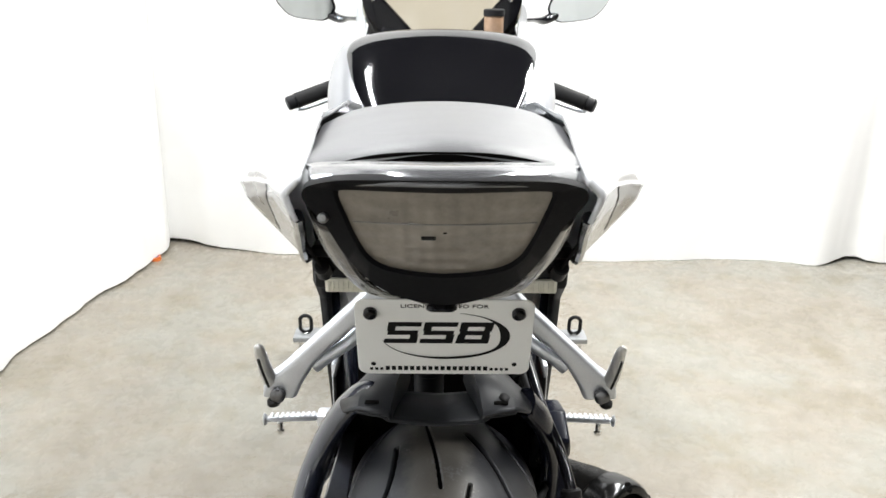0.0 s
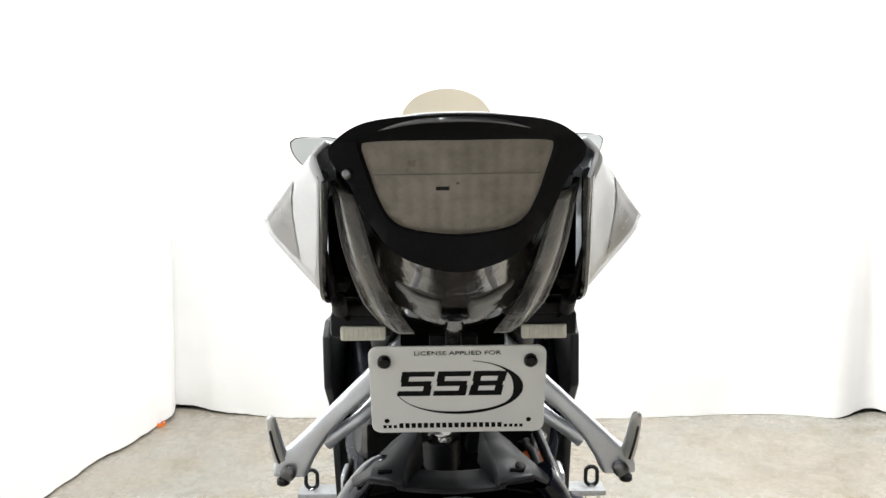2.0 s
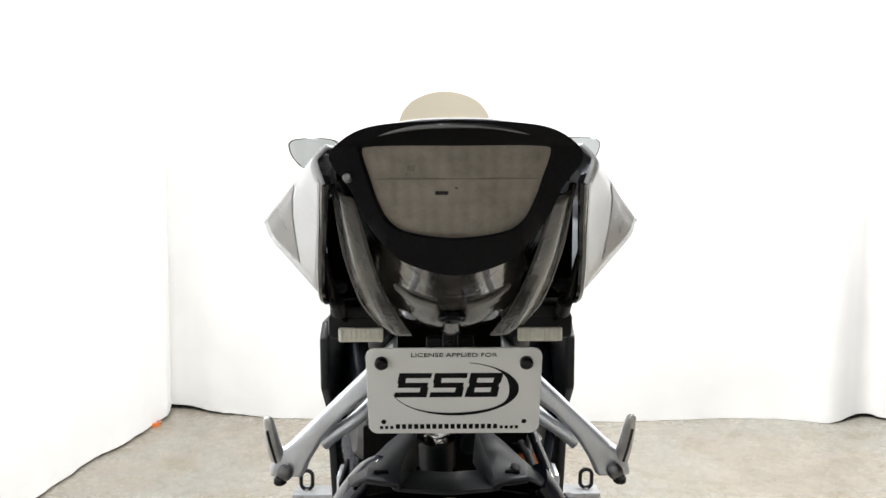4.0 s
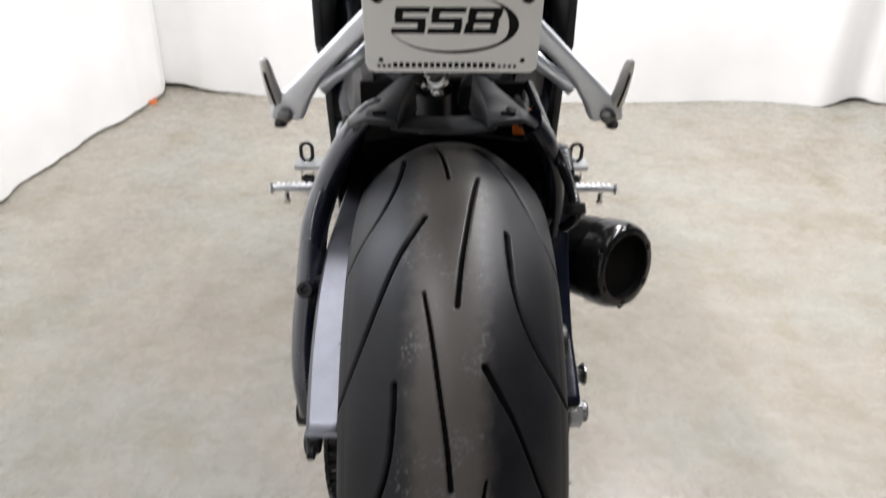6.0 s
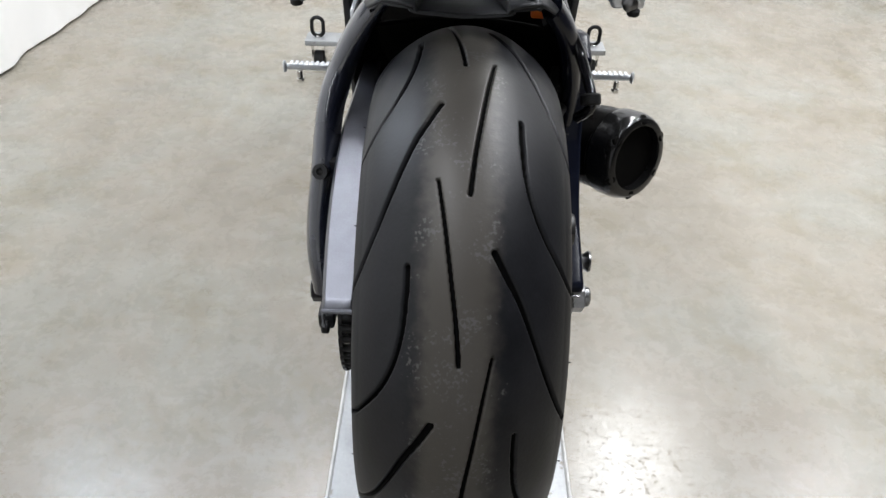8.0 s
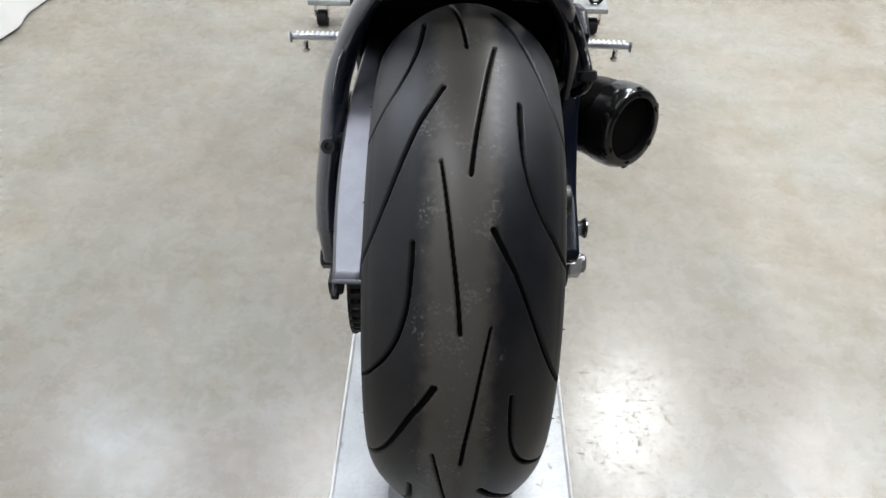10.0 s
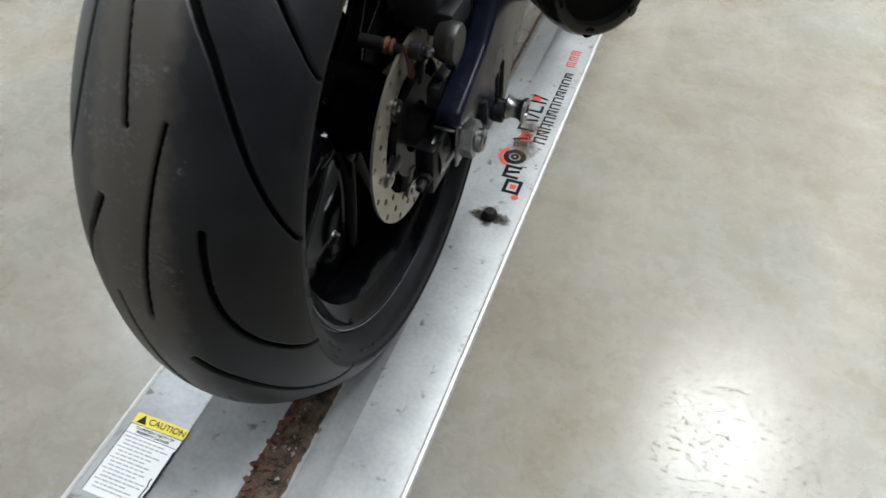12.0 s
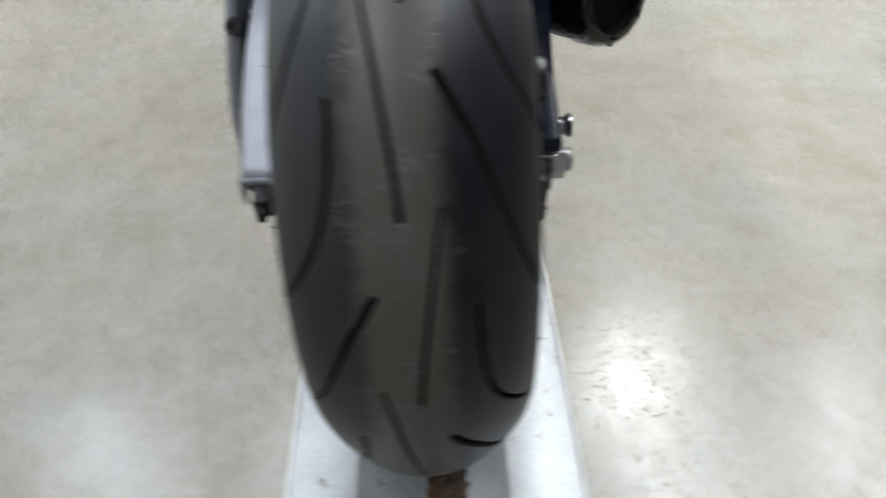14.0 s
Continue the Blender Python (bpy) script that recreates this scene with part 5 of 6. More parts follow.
# foot pegs: rider's pegs low and forward, passenger's folded up behind
for sx in (-1, 1):
    peg = part("rider_peg", tube([(sx * 0.205, 0.44, 0.531), (sx * 0.24, 0.43, 0.536), (sx * 0.286, 0.417, 0.541)], [0.0075, 0.0075, 0.0058], 12, 14, 0.85), ALU, bike, "knurled silver rider foot peg")
    for k in range(9):
        part("peg_ridge", rbox(0.0050, 0.015, 0.0012, 0.0004, 1, (sx * (0.212 + 0.0082 * k), 0.437 - 0.0021 * k, 0.5385 + 0.0010 * k)), ALU, peg)
    part("peg_end", turned([(0, 0.0085), (0.004, 0.0105), (0.006, 0.006)], 14, (sx * 0.286, 0.4175, 0.541), (sx, -0.2, 0)), ALU, peg)
    part("peg_feeler", join(rod((sx * 0.266, 0.423, 0.532), (sx * 0.266, 0.423, 0.518), 0.0045), hexnut((sx * 0.266, 0.423, 0.518), (sx * 0.266, 0.423, 0.511), 0.0065)), STEEL, peg)
    part("peg_mount", join(rbox(0.030, 0.03, 0.024, 0.006, 2, (sx * 0.192, 0.445, 0.527)), rbox(0.012, 0.05, 0.13, 0.004, 2, (sx * 0.172, 0.46, 0.57))), ALU, peg)
    base = Matrix.Translation((0, 0.155, 0)) @ Matrix(((1, 0, 0, 0), (0, 0, -1, 0), (0, 1, 0, 0), (0, 0, 0, 1)))
    strut = [(-0.060, 0.930), (-0.098, 0.887), (-0.188, 0.800), (-0.207, 0.786), (-0.210, 0.764), (-0.171, 0.763), (-0.163, 0.782), (-0.146, 0.810), (-0.120, 0.838), (-0.060, 0.888)]
    g = prism([(x, z) for x, z in strut], 0.026, base, 0.005, 3)
    br = part("passenger_peg_bracket", g if sx < 0 else flip(g), ALU, bike, "silver cast passenger peg bracket")
    low = tube([(sx * 0.150, 0.148, 0.800), (sx * 0.132, 0.148, 0.812), (sx * 0.108, 0.152, 0.828), (sx * 0.080, 0.17, 0.850)], [0.011, 0.0085, 0.0085, 0.011], 12, 24, 0.8, (0, 1, 0))
    part("lower_strut", low, ALU, br)
    peg = part("passenger_peg", tube([(sx * 0.196, 0.138, 0.772), (sx * 0.202, 0.130, 0.800), (sx * 0.2065, 0.123, 0.834), (sx * 0.2075, 0.122, 0.841)], [0.0105, 0.0088, 0.0062, 0.0015], 12, 24, 0.6, (0, 1, 0)), PEG, br, "folded polished passenger peg")
    part("peg_groove", tube([(sx * 0.199, 0.122, 0.785), (sx * 0.203, 0.1175, 0.805), (sx * 0.206, 0.113, 0.826)], 0.0016, 8, 10), DEEP, peg)
    part("pivot_bolt", rod((sx * 0.196, 0.126, 0.758), (sx * 0.196, 0.126, 0.766), 0.0075), DEEP, br)
    part("pivot_pin", turned([(0, 0.009), (0.006, 0.009), (0.008, 0.006)], 16, (sx * 0.190, 0.128, 0.772), (0, -1, 0)), NUT, br)

# number plate, tilted to face down a little
tilt = math.radians(15)
pm = Matrix.Translation((0.0035, 0.041, 0.894)) @ Matrix.Rotation(math.pi / 2 + tilt, 4, "X")
# in this pose x is across, y is up the plate, z comes out of its face


def rounded(w, h, r, n=6):
    out = []
    for cx, cy, a0 in ((w / 2 - r, h / 2 - r, 0), (-w / 2 + r, h / 2 - r, math.pi / 2), (-w / 2 + r, -h / 2 + r, math.pi), (w / 2 - r, -h / 2 + r, 1.5 * math.pi)):
        out += [(cx + r * math.cos(a0 + k * math.pi / 2 / n), cy + r * math.sin(a0 + k * math.pi / 2 / n)) for k in range(n + 1)]
    return out


plate = part("number_plate", prism(rounded(0.1765, 0.1005, 0.010), 0.0022, pm, 0.0006, 1), PLATE_WHITE, bike, "white dealer plate with a black oval mark")


def on_plate(name, poly, z=0.0023, ink=INK, h=0.0003):
    return part(name, prism(poly, h, pm @ Matrix.Translation((0, 0, z))), ink, plate)


def slanted(x, y, w, h, lean=0.22):
    return [(x - w / 2 - h / 2 * lean, y - h / 2), (x + w / 2 - h / 2 * lean, y - h / 2), (x + w / 2 + h / 2 * lean, y + h / 2), (x - w / 2 + h / 2 * lean, y + h / 2)]


for k, cx in enumerate((-0.0415, -0.0055, 0.0305)):
    for dy in (-0.0112, 0.0, 0.0112):
        on_plate("mark_bar", slanted(cx + dy * 0.22, 0.0080 + dy, 0.033 - (0.003 if dy == 0 else 0), 0.0056))
    for dy, ex in ((0.0056, -0.0123), (-0.0056, 0.0123)) + (((0.0056, 0.0123), (-0.0056, -0.0123)) if k == 2 else ()):
        on_plate("mark_bar", slanted(cx + dy * 0.22 + ex, 0.0080 + dy, 0.0080, 0.0064))
outer = [(0.0015 + 0.0645 * math.cos(a), 0.0035 + 0.0315 * math.sin(a)) for a in np.linspace(-2.95, 1.35, 60)]
inner = [(0.0015 + (0.0645 - 0.0090 * math.exp(-((a - 0.05) / 0.75) ** 2) - 0.0008) * math.cos(a), 0.0035 + (0.0315 - 0.0030 * math.exp(-((a + 1.2) / 1.0) ** 2) - 0.0007) * math.sin(a)) for a in np.linspace(1.35, -2.95, 60)]
sweep = []
for i in range(59):
    o0, o1, i0, i1 = outer[i], outer[i + 1], inner[59 - i], inner[58 - i]
    sweep.append(([(o0[0], o0[1], 0.0026), (o1[0], o1[1], 0.0026), (i1[0], i1[1], 0.0026), (i0[0], i0[1], 0.0026)], [(0, 1, 2, 3)]))
part("mark_sweep", put(join(*sweep), pm), INK, plate)
lettering("plate_text", "LICENSE APPLIED FOR", 0.0062, pm @ Matrix.Translation((0, 0.0425, 0.0025)) @ Matrix.Diagonal((1.42, 1, 1, 1)), INK, plate)
x = -0.0765
rnd = random.Random(9)
for k in range(24):
    w = 0.0042 if 3 <= k < 20 else 0.0032
    h = 0.0056 if 3 <= k < 20 else 0.0034
    on_plate("web_bar", slanted(x + w / 2, -0.0415 - (0.0052 - h) / 2, w, h, 0))
    x += w + 0.0026 if k in (2, 19) else w + 0.0021
for bx in (-0.0725, 0.0725):
    bolt = part("plate_bolt", put(turned([(0, 0.0068), (0.004, 0.0068), (0.006, 0.005), (0.0065, 0.0)], 20, (bx, 0.0345, 0.0022), (0, 0, 1)), pm), GLOSS_BLACK, plate, "black plate bolt")
    part("plate_hole", put(turned([(0, 0.0026), (0.0003, 0.0026)], 14, (bx, -0.0355, 0.0022), (0, 0, 1)), pm), DEEP, plate)
part("plate_bracket", join(rbox(0.05, 0.012, 0.09, 0.003, 2, (0, 0.065, 0.90)), rbox(0.016, 0.05, 0.05, 0.003, 2, (0, 0.06, 0.955))), MATT_BLACK, bike)
part("bracket_bolt", turned([(0, 0.005), (0.003, 0.005), (0.004, 0.003)], 14, (0, 0.032, 0.957), (0, -1, 0)), DEEP, bike)
part("bracket_bolt", turned([(0, 0.004), (0.003, 0.004), (0.004, 0.002)], 14, (0, 0.032, 0.945), (0, -1, 0)), DEEP, bike)

# indicators either side of the plate
for sx in (-1, 1):
    body = part("indicator", join(rbox(0.062, 0.035, 0.026, 0.005, 2, (sx * 0.092, 0.052, 0.962)), rbox(0.056, 0.05, 0.012, 0.004, 2, (sx * 0.092, 0.055, 0.978))), MATT_BLACK, bike, "small black indicator with a cream lens")
    lens = part("indicator_lens", rbox(0.045, 0.006, 0.0145, 0.002, 2, (sx * 0.0895, 0.033, 0.9545)), LED_LENS, body, "cream lamp lens")
    for k in range(9):
        part("led_rib", rbox(0.0009, 0.002, 0.011, 0, 1, (sx * 0.0895 + (k - 4) * 0.0047, 0.0295, 0.9545)), LED_LENS, lens)

# tail lamp
TX = 0.001
ring_o = [(0.0, 1.1462), (0.030, 1.1452), (0.052, 1.1428), (0.0665, 1.1375), (0.0770, 1.1300), (0.0772, 1.1215), (0.0675, 1.1080), (0.0600, 1.0900), (0.0490, 1.0720), (0.0330, 1.0570), (0.0, 1.0480)]
ring_i = [(0.0, 1.1320), (0.022, 1.1322), (0.042, 1.1322), (0.0545, 1.1315), (0.0565, 1.1295), (0.0560, 1.1245), (0.0530, 1.1140), (0.0490, 1.1000), (0.0420, 1.0860), (0.0290, 1.0785), (0.0, 1.0750)]


def tail_y(z, x):
    return -0.254 + max(0, 1.133 - z) * 0.50 + 2.0 * x * x - max(0, z - 1.133) * 1.7


def full(half):
    return half + [(-x, z) for x, z in half[-2:0:-1]]


ro, ri = full(ring_o), full(ring_i)


def dense(loop, n=96):
    p = np.array(loop + [loop[0]])
    c = spline(p, n + 1)[:-1]
    return c


do, di = dense(ro), dense(ri)
rings = [[(TX + 0.95 * x, tail_y(z, x) + 0.03, 1.10 + (z - 1.10) * 0.85) for x, z in do], [(TX + x, tail_y(z, x) + 0.010, z) for x, z in do],
         [(TX + x * 0.99, tail_y(z, x) + 0.001, 1.10 + (z - 1.10) * 0.985) for x, z in do],
         [(TX + x * 1.04, tail_y(z, x) - 0.0015, 1.105 + (z - 1.105) * 1.05) for x, z in di], [(TX + x, tail_y(z, x) + 0.002, z) for x, z in di]]
tail = part("tail_lamp", skin(rings, caps=False), LAMP_BLACK, bike, "smoked tail lamp in a gloss black surround", 50)
ls = [[(TX + x * k, tail_y(1.107 + (z - 1.107) * k, x * k) + 0.002 - 0.004 * (1 - k), 1.107 + (z - 1.107) * k) for x, z in di] for k in (1.0, 0.8, 0.6, 0.4, 0.2, 0.02)]
lens = part("tail_lens", skin(ls, caps=False), SMOKE_LENS, tail, "smoked ribbed tail lamp lens", 60)
part("lens_spot", rbox(0.008, 0.001, 0.0022, 0.0004, 1, (TX - 0.009, tail_y(1.104, 0) - 0.0035, 1.104)), DEEP, lens)

part("surround_screw", turned([(0, 0.0030), (0.002, 0.0030), (0.003, 0.0018)], 16, (TX - 0.0665, tail_y(1.113, 0.0665) - 0.001, 1.113), (0, -1, 0.3)), NUT, tail, "dull steel screw head")
part("lens_seam", tube([(TX + x, tail_y(1.1125, x) - 0.0012, 1.1125) for x in np.linspace(-0.050, 0.050, 9)], 0.0004, 6, 24), VENT, lens)

# undertail: glossy smoked belly from the tail lamp down to the plate
rows = []
for y, zc, w, lift in ((-0.198, 1.052, 0.062, 0.055), (-0.150, 1.026, 0.074, 0.062), (-0.10, 1.000, 0.086, 0.064), (-0.04, 0.978, 0.096, 0.060), (0.03, 0.966, 0.104, 0.050), (0.09, 0.962, 0.108, 0.040)):
    rows.append([(x * w, y + 0.02 * x * x, zc + lift * abs(x) ** 2.2) for x in (-1, -0.75, -0.5, -0.25, 0, 0.25, 0.5, 0.75, 1)])
under = part("undertail", patch(rows, 30, 40), UNDER, bike, "glossy dark undertail panel", 50, 0.003)
for sx in (-1, 1):
    part("undertail_edge", tube([(sx * 0.079, -0.200, 1.108), (sx * 0.0815, -0.130, 1.056), (sx * 0.077, -0.06, 1.006), (sx * 0.067, 0.0, 0.972)], [0.0025, 0.003, 0.003, 0.0025], 10, 40, 0.7), GLOSS_BLACK, under)
    inner = [(sx * x, y, z) for x, y, z in ((0.064, -0.214, 1.100), (0.056, -0.145, 1.040), (0.046, -0.080, 0.998), (0.036, -0.02, 0.966))]
    mid = [(sx * x, y, z) for x, y, z in ((0.073, -0.214, 1.103), (0.070, -0.145, 1.046), (0.062, -0.080, 1.000), (0.052, -0.02, 0.967))]
    outer_line = [(sx * x, y, z) for x, y, z in ((0.079, -0.205, 1.108), (0.081, -0.132, 1.056), (0.076, -0.066, 1.006), (0.066, 0.0, 0.972))]
    part("undertail_side", patch([outer_line, mid, inner], 10, 30), SIDE_GREY, under, "glossy grey-brown undertail side trim", 50, 0.002)
    part("undertail_facet", patch([[(sx * x, y, z) for x, y, z in ((0.012, -0.135, 1.015), (0.030, -0.130, 1.020), (0.045, -0.122, 1.030))], [(sx * x, y, z) for x, y, z in ((0.010, -0.105, 1.000), (0.026, -0.102, 1.006), (0.042, -0.096, 1.016))],
                                   [(sx * x, y, z) for x, y, z in ((0.014, -0.085, 0.992), (0.024, -0.082, 0.997), (0.034, -0.078, 1.006))]], 8, 10), VENT, under, "glossy grey moulded facet", 30, 0.003)
    part("undertail_bolt", turned([(0, 0.005), (0.003, 0.005), (0.004, 0.003)], 14, (sx * 0.058, -0.02, 0.982), (0, -0.5, -1)), STEEL, under)
part("undertail_boss", turned([(0, 0.011), (0.004, 0.012), (0.006, 0.009), (0.006, 0.006), (0.003, 0.005)], 24, (0, -0.112, 1.003), (0, -0.45, -1)), GLOSS_BLACK, under, "round black moulded boss")
part("undertail_keel", tube([(0, -0.100, 0.996), (0, -0.06, 0.982), (0, -0.02, 0.970)], [0.006, 0.008, 0.010], 10, 16, 0.5), GLOSS_BLACK, under)
# Near-black block standing in for shade inside the hollow tail.
part("tail_void", rbox(0.252, 0.14, 0.108, 0.012, 3, (0, 0.12, 1.040)), SOOT_AND_SHADE, bike, "near-black block standing in for shade inside the tail")

# tail cowl: white side panels with an open wing on each side
for sx in (-1, 1):
    keys = ((-0.246, (0.0775, 1.1330), (0.0815, 1.1275), (0.079, 1.116)), (-0.16, (0.084, 1.134), (0.114, 1.111), (0.094, 1.075)), (-0.085, (0.092, 1.132), (0.1445, 1.092), (0.107, 1.036)),
            (-0.018, (0.098, 1.129), (0.177, 1.072), (0.117, 1.002)), (0.05, (0.100, 1.119), (0.172, 1.064), (0.122, 0.986)), (0.22, (0.105, 1.100), (0.162, 1.045), (0.134, 0.965)), (0.42, (0.110, 1.060), (0.155, 1.005), (0.140, 0.930)))

    def wing(y, f):
        """A point of the panel: f from 0 at its top edge over 1 at the wing's rim to 2 at its lower edge."""
        q = [[np.interp(y, [k[0] for k in keys], [k[n][c] for k in keys]) for c in (0, 1)] for n in (1, 2, 3)]
        a, t, b = (np.array(v) for v in q)
        p = a + (t - a) * f if f < 1 else t + (b - t) * (f - 1)
        p = p - (t - (a + b) / 2) * 0.11 * math.exp(-((f - 1) / 0.14) ** 2)
        return (sx * p[0], y, p[1])
    steps = [0, 0.15, 0.3, 0.5, 0.7, 0.82, 0.9, 0.95, 1.0, 1.05, 1.1, 1.18, 1.3, 1.5, 1.7, 1.85, 2.0]
    ys = np.concatenate([np.linspace(-0.232, -0.018, 14), np.linspace(0.0, 0.42, 12)])
    cowl = part("tail_cowl", skin([[wing(y, f) for f in steps] for y in ys], closed=False), WHITE_PAINT, bike, "pearl white tail side panel", 60, 0.003)
    vent = [[(p[0] + sx * 0.0012, p[1] - 0.0024, p[2]) for p in (wing(-0.030 - 0.120 * g * (1 - (abs(f - 1) / 0.64) ** 1.5) - 0.010 * ((f - 1) / 0.64) ** 2, f) for g in np.linspace(0, 1, 8))] for f in np.linspace(0.37, 1.63, 40)]
    part("wing_vent", skin(vent, closed=False), VENT, cowl, "grey vent face in the tail wing", 30)
    part("cowl_edge", tube([(sx * 0.081, -0.230, 1.112), (sx * 0.094, -0.16, 1.078), (sx * 0.108, -0.085, 1.038), (sx * 0.118, -0.018, 1.002), (sx * 0.126, 0.07, 0.983), (sx * 0.134, 0.2, 0.966)], 0.004, 8, 50), GLOSS_BLACK, cowl)
    # Near-black sheet that paints in shade inside the cowl's lower edge.
    part("side_void", patch([[(sx * 0.108, -0.12, 1.075), (sx * 0.104, -0.12, 1.064), (sx * 0.099, -0.12, 1.055)], [(sx * 0.120, 0.01, 1.0), (sx * 0.112, 0.01, 0.988), (sx * 0.104, 0.01, 0.976)], [(sx * 0.126, 0.1, 0.978), (sx * 0.112, 0.1, 0.966), (sx * 0.10, 0.1, 0.956)]], 12, 8), SOOT_AND_SHADE, cowl, "", 40, 0.003)
    part("tail_hook", join(rod((sx * 0.104, -0.03, 1.0), (sx * 0.104, -0.012, 0.985), 0.007), rbox(0.018, 0.02, 0.012, 0.003, 1, (sx * 0.104, -0.02, 1.012))), MATT_BLACK, under)
rows = []
for y, z, w in ((-0.2725, 1.1412, 0.0725), (-0.2715, 1.1440, 0.0730), (-0.266, 1.1456, 0.0745), (-0.258, 1.1464, 0.0755), (-0.250, 1.1455, 0.077), (-0.235, 1.143, 0.083), (-0.20, 1.134, 0.087), (-0.15, 1.128, 0.092), (-0.08, 1.125, 0.097)):
    rows.append([(x * w, y + 0.046 * abs(x) ** 2.2, z - 0.0130 * abs(x) ** 2.6) for x in (-1, -0.85, -0.7, -0.35, 0, 0.35, 0.7, 0.85, 1)])
part("tail_top", patch(rows, 24, 36), TAIL_GREY, bike, "silver tail top panel", 50, 0.003)

# seat
def seat_shell(rows_in, n=40):
    rows = []
    for y, zb, zt, w in rows_in:
        rows.append([(-w * 0.96, y, zb), (-w, y, zb + (zt - zb) * 0.45), (-w * 0.90, y, zt - min(0.010, 0.35 * (zt - zb))), (-w * 0.5, y, zt - 0.001), (0, y, zt + 0.002), (w * 0.5, y, zt - 0.001), (w * 0.90, y, zt - min(0.010, 0.35 * (zt - zb))), (w, y, zb + (zt - zb) * 0.45), (w * 0.96, y, zb)])
    return patch(rows, n, 40)


def pillion_rows():
    """Rows from the rounded rear edge forwards."""
    out = []
    for y in list(-0.205 + 0.026 * np.linspace(0, 1, 10) ** 2) + list(np.linspace(-0.165, 0.155, 14)):
        u = min(1.0, (y + 0.2055) / 0.026)
        full_w = np.interp(y, [-0.21, -0.10, 0.02, 0.10, 0.136, 0.155], [0.0810, 0.095, 0.104, 0.106, 0.105, 0.100])
        top = np.interp(y, [-0.21, -0.15, -0.10, 0.02, 0.10, 0.136, 0.155], [1.1445, 1.1435, 1.1390, 1.1245, 1.1150, 1.108, 1.084])
        low = np.interp(y, [-0.21, -0.18, -0.10, 0.02, 0.10, 0.136, 0.155], [1.1360, 1.1350, 1.119, 1.096, 1.075, 1.055, 1.02])
        k = (1 - (1 - u) ** 3) ** (1 / 3)
        out.append((y, low, low + (top - low) * max(0.12, k), full_w - 0.016 * (1 - k)))
    return out


def crowned(g, half, y1, drop, sweep):
    """Lets the sides fall and sweep forwards towards the rear edge."""
    out = []
    for x, y, z in g[0]:
        q = min(1.15, abs(x) / half)
        f = min(1.0, max(0.0, (y1 - y) / 0.16))
        out.append((x, y + sweep * f * q ** 2, z - drop * f * q ** 2.4))
    return out, g[1]


part("passenger_seat", crowned(seat_shell(pillion_rows(), 70), 0.0885, 0.02, 0.012, 0.013), VINYL, bike, "grainy dark grey vinyl passenger seat", 60, 0.004)
# Black seat base rim; its near black also paints in the gap's shade.
skirt = [[(x * 0.0790, y + 0.012 * x * x, z - 0.0155 * abs(x) ** 2.4) for x in np.linspace(-1, 1, 31)] for y, z in ((-0.198, 1.126), (-0.2045, 1.134), (-0.2062, 1.1425))]
skirt.append([(x * 0.079, y + 0.03, z - 0.002) for x, (_, y, z) in zip(np.linspace(-1, 1, 31), skirt[2])])
part("seat_base", skin(skirt, closed=False), SOOT_AND_SHADE, bike, "black seat base rim, with the shade of its gap painted in", 30, 0.002)
part("rider_seat", seat_shell([(0.14, 0.97, 1.02, 0.105), (0.25, 0.95, 0.985, 0.125), (0.36, 0.94, 0.975, 0.120), (0.46, 0.94, 0.985, 0.100), (0.5, 0.93, 0.96, 0.09)]), VINYL, bike, "grainy dark grey vinyl rider seat", 60, 0.004)

# tank
def tank_rows(inset=0.0, grow=0.0):
    """Cross rows of the tank; inset narrows them into the centre panel, which widens towards the top."""
    rows = []
    for k, (y, w, zt, zb) in enumerate(((0.45, 0.120, 0.985, 0.90), (0.50, 0.150, 1.016, 0.90), (0.56, 0.172, 1.050, 0.90), (0.63, 0.186, 1.084, 0.90), (0.71, 0.191, 1.118, 0.90), (0.765, 0.188, 1.134, 0.91), (0.795, 0.180, 1.132, 0.91), (0.83, 0.168, 1.108, 0.92), (0.92, 0.148, 1.06, 0.94), (0.99, 0.118, 1.0, 0.96))):
        prof = [(-1.05, 0.0), (-1.0, 0.32), (-0.955, 0.52), (-1.0, 0.73), (-0.93, 0.87), (-0.74, 0.945), (-0.4, 0.985), (0, 1.0), (0.4, 0.985), (0.74, 0.945), (0.93, 0.87), (1.0, 0.73), (0.955, 0.52), (1.0, 0.32), (1.05, 0.0)]
        c = spline([(1.03 * w * a, y, zb + (zt - zb) * b) for a, b in prof], 61)
        if inset:
            edge = 0.300 + max(0.0, inset * (4 - k)) + (0.0, 0.018, 0.06)[min(2, max(0, k - 4))]
            c = np.array([c[0] * 0 + [np.interp(q, np.linspace(0, 1, 61), c[:, j]) for j in range(3)] for q in np.linspace(edge, 1 - edge, 17)])
            rows.append([(x, yy - grow, z + grow * (1.0 - 3.0 * (2.0 * i / 16 - 1) ** 8)) for i, (x, yy, z) in enumerate(c)])
        else:
            rows.append([tuple(v) for v in c[::4]])
    return rows


tank = part("fuel_tank", patch(tank_rows(), 40, 90), SILVER_PAINT, bike, "silver fuel tank with a gloss black centre", 60, 0.003)
part("tank_panel", patch(tank_rows(0.022, 0.0022)[:7], 40, 60), TANK_BLACK, tank, "gloss black tank centre", 60, 0.002)
part("fuel_cap", turned([(0, 0.036), (0.006, 0.036), (0.010, 0.030), (0.010, 0.0)], 32, (0, 0.87, 1.068), (0, 0.5, 1)), DEEP, tank)

# cockpit: screen, inner fairing, bars, mirrors
rows = []
